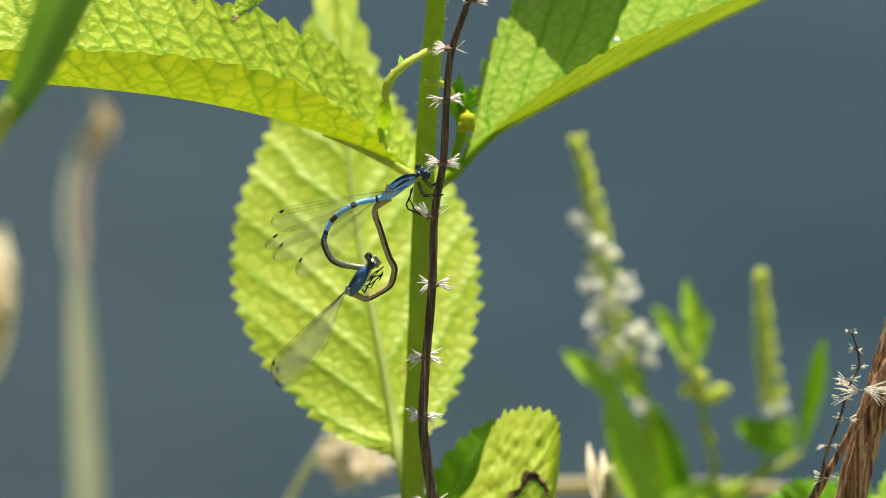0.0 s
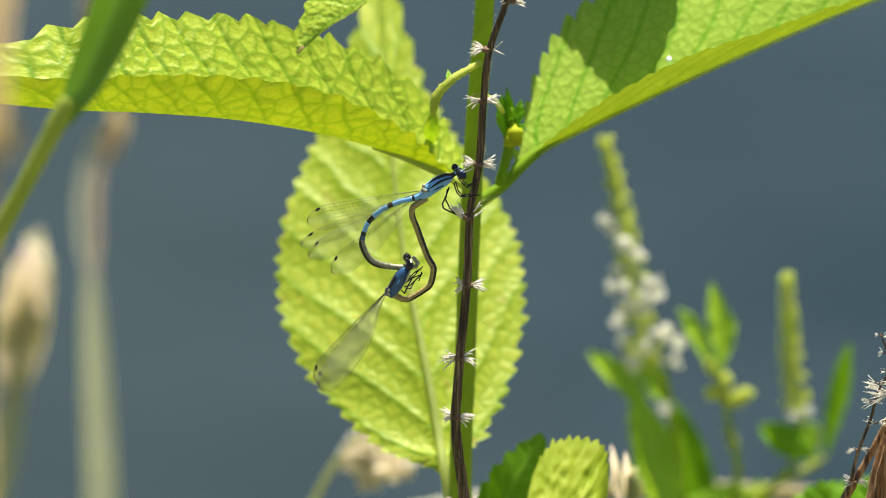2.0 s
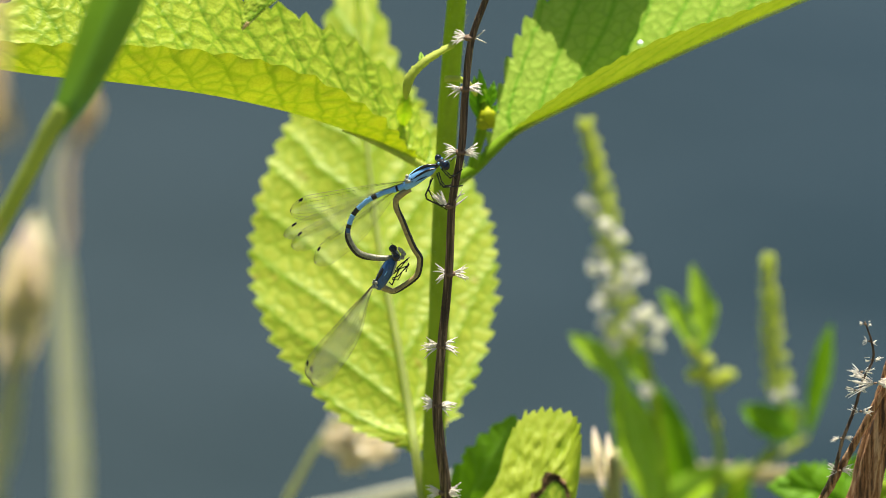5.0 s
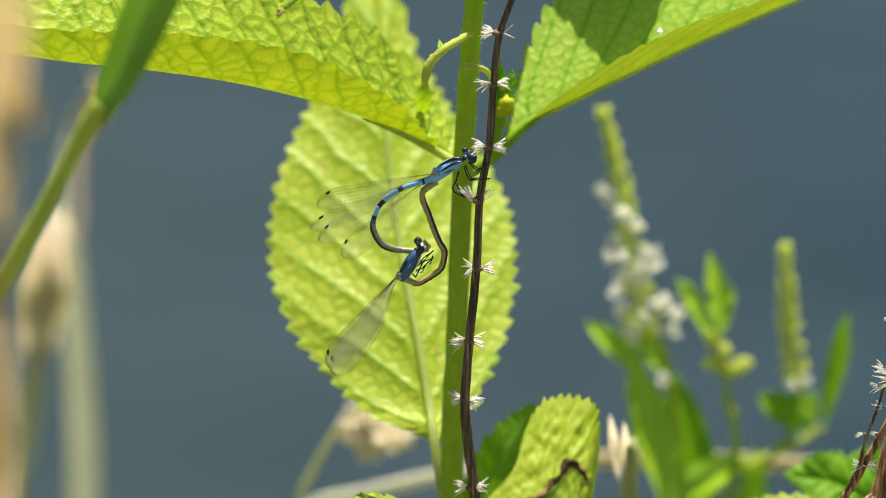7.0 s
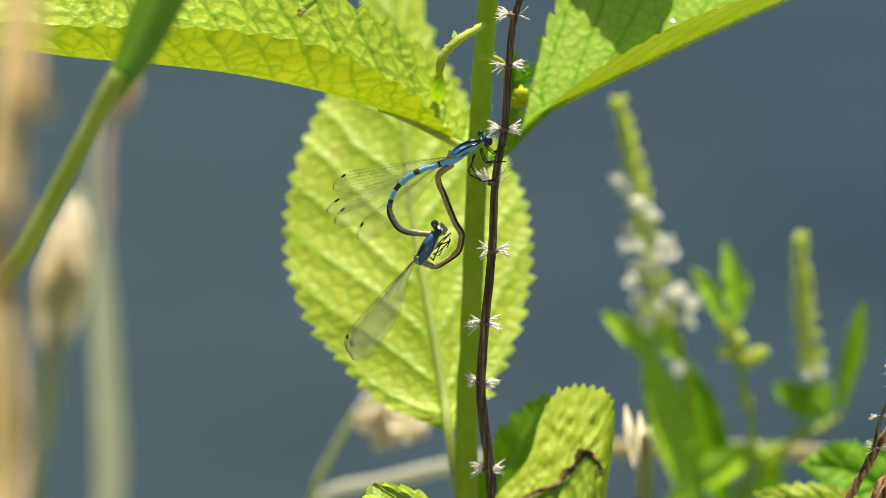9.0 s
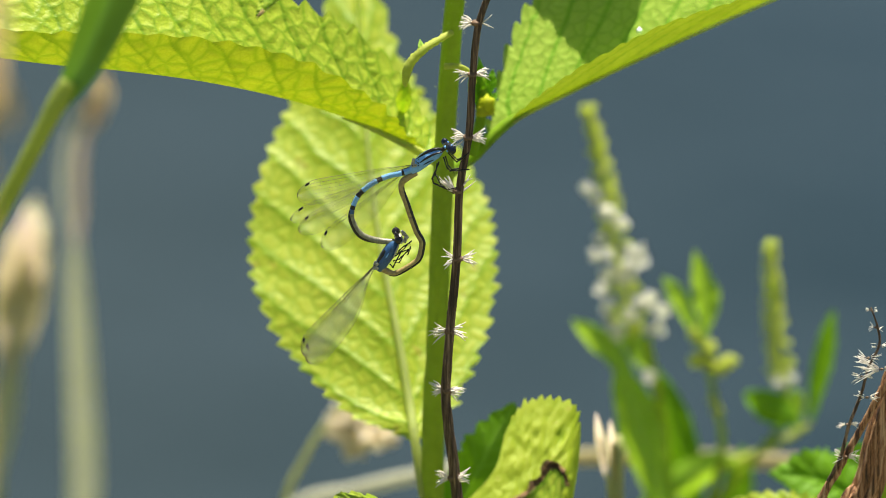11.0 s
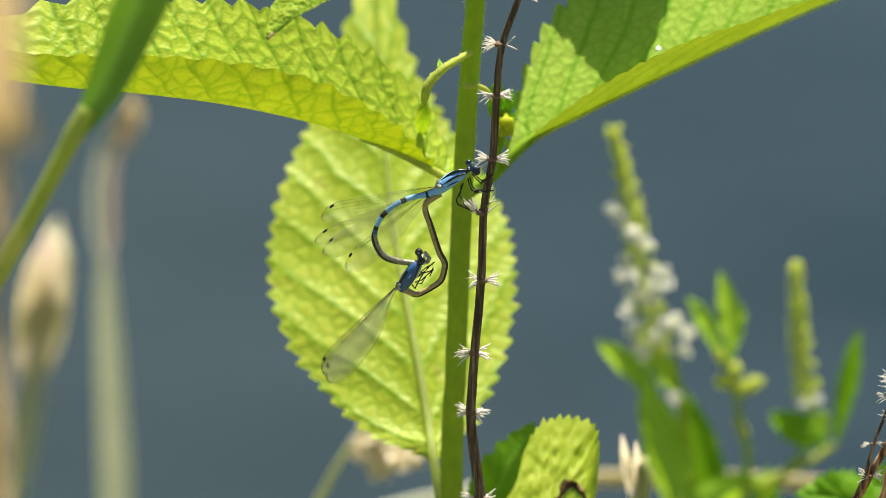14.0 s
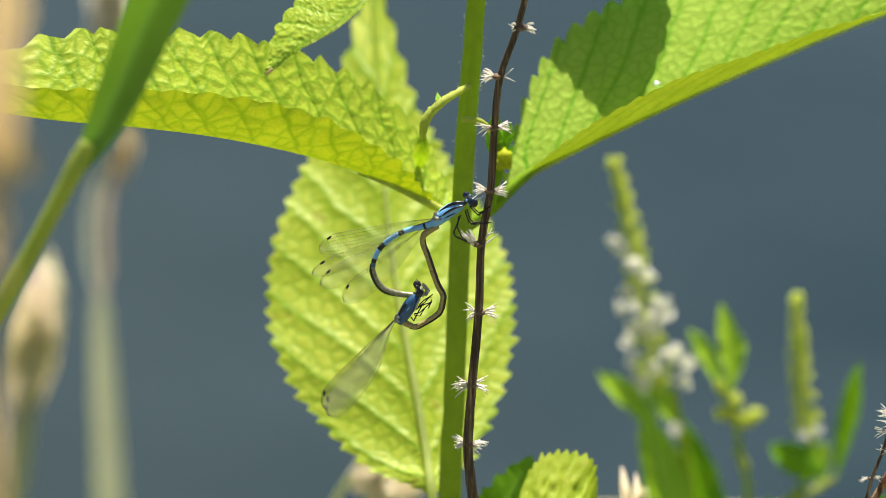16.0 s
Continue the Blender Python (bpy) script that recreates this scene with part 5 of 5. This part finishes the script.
# ---- what the wind moves ----
def sway(ob, pivot, rows):
    """Poses of a thing that shifts by millimetres across and up and leans by degrees about the pivot."""
    o = ob.location.copy()
    out = []
    for t, dx, dz, turn in rows:
        out.append((t, Matrix.Translation(pivot + RIGHT * dx * 1e-3 + UP * dz * 1e-3) @ Matrix.Rotation(radians(turn), 4, AHEAD) @ Matrix.Translation(o - pivot)))
    return out


def swing(ob, pivot, rows):
    """Poses of a part that turns by degrees about the pivot, in its thing's space, and may shift by millimetres across and up."""
    o = pivot - world_of(ob.parent)
    out = []
    for t, turn, *shift in rows:
        dx, dz = shift or (0.0, 0.0)
        out.append((t, Matrix.Translation(o + RIGHT * dx * 1e-3 + UP * dz * 1e-3) @ Matrix.Rotation(radians(turn), 4, AHEAD) @ Matrix.Translation(-o)))
    return out


def motions():
    walk(plant, sway(plant, at(746, 420, 20), [
        (0, 0, 0, 0), (0.5, 4.474, -1.853, 0), (1, 5.999, -0.561, 0), (1.5, 5.797, -2.126, 0), (2, 4.343, -2.182, 0),
        (2.5, 5.888, -1.596, 0), (3, 5.459, -1.161, 0), (3.5, 5.575, -2.348, 0), (4, 4.454, -2.969, 0), (4.5, 2.687, -2.343, 0),
        (7, 3.065, -2.106, 0), (7.5, 3.838, -2.358, 0), (8, 2.151, -2.904, 0), (8.5, 4.091, -2.5, 0), (9, 2.863, -2.328, 0),
        (9.5, 2.515, -2.55, 0), (12, 1.823, -1.894, 0), (12.5, 1.616, -1.475, 0), (13, 0.99, -2.05, 0), (13.5, 0.859, -2.247, 0),
        (14, 0.904, -2.197, 0), (14.5, 0.752, -2.323, 0), (15, 0.591, -2.177, 0), (15.5, 0.596, -2.55, 0), (16, 0.596, -2.575, 0)]))
    walk(broad_leaf, swing(broad_leaf, at(706, 850, 15), [
        (0, 0, 0.8, -0.6), (0.5, 0.085, 0.35, -0.3), (1, -0.123, 0.6, -0.5), (1.5, 0.186, 0.45, -0.3), (2, 0.072, 0.35, -0.4),
        (2.5, 0.348, 0.3, -0.2), (3, 0.094, 0.3, -0.4), (3.5, 0.326, 0.1, -0.05), (4, 0.382, 0, 0), (4.5, 0.617, 0, 0),
        (7, 0.607, 0, 0), (7.5, 0.636, 0, 0), (8, 0.793, 0, 0), (8.5, 0.86, 0, 0), (9, 0.998, 0, 0),
        (9.5, 0.932, 0, 0), (12, 0.471, 0, 0), (12.5, 0.5, 0, 0), (13, 0.698, 0, 0), (13.5, 0.562, 0, 0),
        (14, 0.549, 0, 0), (14.5, 0.696, 0, 0), (15, 0.693, 0, 0), (15.5, 0.595, 0, 0), (16, 0.696, 0, 0)]))
    walk(folded_leaf, swing(folded_leaf, at(712, 300, 22), [
        (0, 0, 0, -0), (0.5, -0.537, 0.22, 0.06), (1, -0.313, 0.26, 0.35), (1.5, -1.142, 0.26, 0.49), (2, -2.744, 0.61, 0.8),
        (2.5, 0.052, 0.09, 0.51), (3, 0.399, 0.46, 0.23), (3.5, -0.004, 0.08, 0.18), (4, -1.851, 0.07, 0.15), (4.5, 0.054, -0.19, 0.11),
        (7, 0.871, 0.24, -0.1), (7.5, 0.922, 0.23, -0.09), (8, -0.391, 0.28, -0.07), (8.5, 0.097, 0.43, -0.03), (9, -0.095, 0.39, -0.01),
        (9.5, -0.048, 0.35, -0.08), (12, 0.452, -0.05, 0.17), (12.5, 0.412, -0.13, -0), (13, 0.114, -0.2, 0.02), (13.5, 0.256, -0.26, -0.1),
        (14, 0.002, -0.23, -0.18), (14.5, -0.013, -0.23, -0.21), (15, -0.001, -0.31, -0.13), (15.5, 0.12, -0.19, -0.25), (16, -0.009, -0.23, -0.19)]))
    walk(lower_leaf, swing(lower_leaf, at(783, 897, -30), [
        (0, 0, 0, 0.8), (0.5, 0, 0, 0.1), (1, 0, 0, 0.3), (1.5, 0, 0, -0.9), (2, 0, 0, -1.8),
        (2.5, 0, 0, 0), (3, 0, 0, 0.3), (3.5, 0, 0, 0), (4, 0, 0, -0.9), (4.5, 0, 0, -0.2),
        (7, 0, 0, 0.3), (7.5, 0, 0, 0.8), (8, 0, 0, -0.4), (8.5, 0, 0, 0.4), (9, 0, 0, 0.4),
        (9.5, 0, 0, -0.4), (12, 0, 0, 0.1), (12.5, 0, 0, 0.1), (13, 0, 0, -0.1), (13.5, 0, 0, -0.1),
        (14, 0, 0, 0), (14.5, 0, 0, 0), (15, 0, 0, -0.1), (15.5, 0, 0, -0.2), (16, 0, 0, -0.2)]))
    walk(rising_leaf, swing(rising_leaf, at(800, 306, 22), [
        (0, 0), (0.5, 0.901), (1, 0.804), (1.5, 1.873), (2, 1.759), (2.5, 1.745), (3, 1.708), (3.5, 2.049),
        (4, 2.023), (4.5, 1.8), (7, 2.105), (7.5, 1.646), (8, 1.839), (8.5, 1.76), (9, 1.758), (9.5, 2.122),
        (12, 1.618), (12.5, 1.857), (13, 1.91), (13.5, 1.805), (14, 1.551), (14.5, 1.372), (15, 1.544), (15.5, 1.776),
        (16, 1.722)]))
    walk(upper_leaf, swing(upper_leaf, at(786, -215, 19), [
        (0, 0, 0.00, -0.00), (0.5, -0.421, 0.09, 0.40), (1, -2.289, 0.18, 0.79), (1.5, -3.31, 0.14, 0.67), (2, -5.576, 0.10, 0.54),
        (2.5, -2.181, 0.40, 0.80), (3, -3.213, 0.70, 1.06), (3.5, -4.057, -0.34, 0.28), (4, -6.902, -1.38, -0.50), (4.5, -6.526, -3.45, 1.37),
        (7, -4.073, -1.04, 0.85), (7.5, -3.474, -0.57, 0.18), (8, -4.562, -0.58, 0.14), (8.5, -4.332, -0.59, 0.10), (9, -5.446, -0.60, 0.06),
        (9.5, -4.938, -0.61, 0.02), (12, -1.72, -0.66, -0.17), (12.5, -1.43, -0.82, -0.29), (13, -2.247, -1.61, -0.67), (13.5, -2.115, -1.82, -0.75),
        (14, -2.393, -1.89, -0.85), (14.5, -2.466, -2.18, -0.98), (15, -2.397, -1.96, -1.01), (15.5, -2.645, -2.03, -0.91), (16, -2.852, -2.02, -0.89)]))
    walk(egg, sway(egg, at(1092, 72, 25.5), [
        (0, 0, 0, 0), (0.5, 4.86, -2.324, 0), (1, 6.45, -0.896, 0), (1.5, 6.586, -3.103, 0), (2, 5.133, -3.058, 0),
        (2.5, 6.536, -2.577, 0), (3, 6.217, -2.02, 0), (3.5, 6.374, -3.468, 0), (4, 5.209, -4.101, 0), (4.5, 3.215, -3.463, 0),
        (7, 3.741, -3.367, 0), (7.5, 4.288, -3.412, 0), (8, 2.607, -4.116, 0), (8.5, 4.48, -3.701, 0), (9, 3.179, -3.584, 0),
        (9.5, 3.032, -3.954, 0), (12, 2.339, -2.865, 0), (12.5, 2.228, -2.572, 0), (13, 1.524, -3.255, 0), (13.5, 1.412, -3.346, 0),
        (14, 1.347, -3.169, 0), (14.5, 1.038, -3.27, 0), (15, 0.957, -3.205, 0), (15.5, 1.119, -3.65, 0), (16, 1.043, -3.691, 0)]))
    walk(stalk, sway(stalk, at(771, 434, 0), [
        (0, 0, 0, 0), (0.5, 0.185, -0.165, 0), (1, 1.058, -0.002, 0.008), (1.5, 1.555, -0.072, 0.561), (2, 2.065, 0.255, 0.674),
        (2.5, 2.057, 0.23, 0.411), (3, 2.417, -0.507, 0.694), (3.5, 2.36, -0.618, 0.824), (4, 2.207, -0.758, 0.824), (4.5, 2.015, -0.763, 0.814),
        (7, 4.013, -2, 0.824), (7.5, 4.052, -1.732, 0.411), (8, 4.59, -1.232, 0.835), (8.5, 4.815, -0.965, 0.703), (9, 4.012, -0.703, 0.684),
        (9.5, 3.82, -0.51, 0.835), (12, 2.515, -0.777, 0.402), (12.5, 2.447, -0.737, 0.533), (13, 2.635, -0.62, 0.674), (13.5, 2.597, -0.847, 0.665),
        (14, 2.712, -0.772, 0.271), (14.5, 2.64, -0.467, 0.131), (15, 2.405, -0.432, 0.402), (15.5, 2.367, -0.925, 0.543), (16, 2.29, -0.852, 0.402)]))
    walk(male, sway(male, at(747, 300, 0), [
        (0, 0, 0, 0), (0.5, 0.08, -0.155, 0), (1, 1.07, -0.075, 0.008), (1.5, 1.605, -0.075, 0.561), (2, 2.3, 0.38, 0.674),
        (2.5, 2.135, 0.305, 0.411), (3, 2.52, -0.465, 0.694), (3.5, 2.595, -0.775, 0.824), (4, 2.445, -0.76, 0.824), (4.5, 2.295, -0.92, 0.814),
        (7, 4.355, -1.915, 0.824), (7.5, 4.285, -1.76, 0.411), (8, 4.895, -1.225, 0.835), (8.5, 5.045, -0.995, 0.703), (9, 4.36, -0.77, 0.684),
        (9.5, 4.285, -0.545, 0.835), (12, 2.67, -0.77, 0.402), (12.5, 2.68, -0.69, 0.533), (13, 2.905, -0.695, 0.674), (13.5, 2.755, -0.845, 0.665),
        (14, 2.91, -0.77, 0.271), (14.5, 2.755, -0.46, 0.131), (15, 2.675, -0.385, 0.402), (15.5, 2.525, -0.995, 0.543), (16, 2.45, -0.845, 0.402)]))
    walk(female, sway(female, at(690, 352, 0), [
        (0, 0, 0, 0), (0.5, 0.08, -0.155, -7.298), (1, 1.07, -0.075, -4.694), (1.5, 1.605, -0.075, -0.984), (2, 2.3, 0.38, -2.195),
        (2.5, 2.135, 0.305, -4.171), (3, 2.52, -0.465, -4.315), (3.5, 2.595, -0.775, -0.069), (4, 2.445, -0.76, -2.202), (4.5, 2.295, -0.92, -5.1),
        (7, 4.355, -1.915, -2.774), (7.5, 4.285, -1.76, -3.899), (8, 4.895, -1.225, -3.715), (8.5, 5.045, -0.995, -4.08), (9, 4.36, -0.77, -3.981),
        (9.5, 4.285, -0.545, -3.135), (12, 2.67, -0.77, -1.074), (12.5, 2.68, -0.69, -0.92), (13, 2.905, -0.695, -3.409), (13.5, 2.755, -0.845, -5.952),
        (14, 2.91, -0.77, -0.237), (14.5, 2.755, -0.46, -2.558), (15, 2.675, -0.385, -4.841), (15.5, 2.525, -0.995, -3.491), (16, 2.45, -0.845, -1.1)]))
    walk(male_abdomen, swing(male_abdomen, at(688, 345, 0), [
        (0, 0), (0.5, -6.959), (1, -4.488), (1.5, -1.5), (2, -2.769), (2.5, -4.392), (3, -4.812), (3.5, -0.89),
        (4, -2.926), (4.5, -5.681), (7, -3.473), (7.5, -4.133), (8, -4.381), (8.5, -4.597), (9, -4.484), (9.5, -3.827),
        (12, -1.427), (12.5, -1.412), (13, -3.928), (13.5, -6.343), (14, -0.498), (14.5, -2.573), (15, -5.022), (15.5, -3.876),
        (16, -1.453)]))
    walk(split_stem, sway(split_stem, at(1500, 800, 0), [
        (0, 0, 0, 0), (0.5, 0.2, 0.205, 0), (1, 0.87, 0.315, 0), (1.5, 1.005, -0.365, 0), (2, 1.17, -0.22, 0),
        (2.5, 1.355, 0.055, 0), (3, 1.54, -0.995, 0), (3.5, 1.695, -1.225, 0), (4, 1.645, -1.45, 0), (4.5, 1.475, -1.32, 0),
        (7, 2.939, -2.637, 0), (7.5, 3.172, -2.24, 0), (8, 3.404, -1.943, 0), (8.5, 3.537, -1.447, 0), (9, 2.67, -1.35, 0),
        (9.5, 2.445, -1.425, 0), (12, 1.9, -1.35, 0), (12.5, 1.76, -1.42, 0), (13, 1.835, -1.575, 0), (13.5, 1.835, -1.575, 0),
        (14, 1.99, -1.04, 0), (14.5, 1.985, -0.88, 0), (15, 1.605, -1.115, 0), (15.5, 1.605, -1.575, 0), (16, 1.68, -1.575, 0)]))
    walk(herb, sway(herb, at(1128, 700, 132), [
        (0, 0, 0, 0), (0.5, -0.019, -0.041, -0.098), (1, 0, -0.02, -0.017), (1.5, 0.183, 0.02, 0.622), (2, 0.245, 0.021, 0.83),
        (2.5, 0.081, -0.001, 0.268), (3, 0.101, 0.041, 0.371), (3.5, 0.164, 0.041, 0.578), (4, 0.204, 0.083, 0.747), (4.5, 0.164, 0, 0.542),
        (7, 0.183, 0.103, 0.694), (7.5, 0.081, 0.021, 0.288), (8, 0.204, 0.041, 0.711), (8.5, 0.164, 0.02, 0.56), (9, 0.184, 0.04, 0.643),
        (9.5, 0.244, 0.02, 0.824), (12, 0.101, 0.04, 0.37), (12.5, 0.144, 0.061, 0.53), (13, 0.164, 0.06, 0.595), (13.5, 0.164, 0.063, 0.597),
        (14, 0.123, 0.043, 0.443), (14.5, 0.081, 0.043, 0.306), (15, 0.143, 0.02, 0.489), (15.5, 0.183, 0.023, 0.624), (16, 0.163, 0.06, 0.59)]))
    walk(grass_blade, sway(grass_blade, at(50, 185, -90), [
        (0, -0.8, 4.4, 0), (0.5, 4.938, 4.55, 0), (1, 7.993, 4.7, 0), (1.5, 7.916, 4.85, 0), (2, 4.871, 5, 0),
        (2.5, 9.862, 4.075, 0), (3, 7.845, 3.15, 0), (3.5, 10.304, 2.225, 0), (4, 6.503, 1.3, 0), (4.5, 6.377, 1, 0),
        (7, 10.174, -0.5, 0), (7.5, 7.857, 0.25, 0), (8, 9.644, 1, 0), (8.5, 14.632, 1.75, 0), (9, 10.84, 2.5, 0),
        (9.5, 9.585, 2.55, 0), (12, 5.982, 2.8, 0), (12.5, 5.903, 2.5, 0), (13, 6.241, 2.2, 0), (13.5, 5.586, 1.9, 0),
        (14, 6.142, 1.6, 0), (14.5, 5.689, 1.5, 0), (15, 5.763, 1.4, 0), (15.5, 6.102, 1.3, 0), (16, 6.351, 1.2, 0)]))
    walk(grasses["reed"], sway(grasses["reed"], at(100, 500, 290), [
        (0, 0, 0, 0), (0.5, -0.571, 0, 0), (1, -1.141, 0, 0), (1.5, -1.712, 0, 0), (2, -2.001, 0, 0),
        (2.5, -2.29, 0, 0), (3, -2.579, 0, 0), (3.5, -2.868, 0, 0), (4, -3.212, 0, 0), (4.5, -3.555, 0, 0),
        (7, -5.273, 0, 0), (7.5, -4.716, 0, 0), (8, -4.159, 0, 0), (8.5, -3.602, 0, 0), (9, -3.046, 0, 0),
        (9.5, -2.84, 0, 0), (12, -1.809, 0, 0), (12.5, -1.603, 0, 0), (13, -1.481, 0, 0), (13.5, -1.36, 0, 0),
        (14, -1.238, 0, 0), (14.5, -1.116, 0, 0), (15, -1.496, 0, 0), (15.5, -1.876, 0, 0), (16, -2.256, 0, 0)]))
    walk(grasses["head"], sway(grasses["head"], at(100, 500, 210), [
        (0, 0, 0, 0), (0.5, 0.628, 0, 0), (1, 1.256, 0, 0), (1.5, 1.884, 0, 0), (2, 2.71, 0, 0),
        (2.5, 3.536, 0, 0), (3, 4.362, 0, 0), (3.5, 5.188, 0, 0), (4, 5.488, 0, 0), (4.5, 5.788, 0, 0),
        (7, 7.287, 0, 0), (7.5, 7.355, 0, 0), (8, 7.423, 0, 0), (8.5, 7.491, 0, 0), (9, 7.558, 0, 0),
        (9.5, 6.968, 0, 0), (12, 4.016, 0, 0), (12.5, 3.425, 0, 0), (13, 3.736, 0, 0), (13.5, 4.047, 0, 0),
        (14, 4.358, 0, 0), (14.5, 4.669, 0, 0), (15, 4.044, 0, 0), (15.5, 3.42, 0, 0), (16, 2.796, 0, 0)]))
    walk(grasses["plume"], sway(grasses["plume"], at(100, 500, -320), [
        (0, -2.94, 0, 0), (0.5, -2.737, 0, 0), (1, -2.533, 0, 0), (1.5, -2.33, 0, 0), (2, -2.126, 0, 0),
        (2.5, -1.923, 0, 0), (3, -1.72, 0, 0), (3.5, -1.516, 0, 0), (4, -1.108, 0, 0), (4.5, -0.7, 0, 0),
        (7, 1.34, 0, 0), (7.5, 1.432, 0, 0), (8, 1.525, 0, 0), (8.5, 1.617, 0, 0), (9, 0.706, 0, 0),
        (9.5, 0.557, 0, 0), (12, -0.987, 0, 0), (12.5, -1.136, 0, 0), (13, -1.215, 0, 0), (13.5, -1.294, 0, 0),
        (14, -1.372, 0, 0), (14.5, -1.451, 0, 0), (15, -1.506, 0, 0), (15.5, -1.56, 0, 0), (16, -1.615, 0, 0)]))


motions()
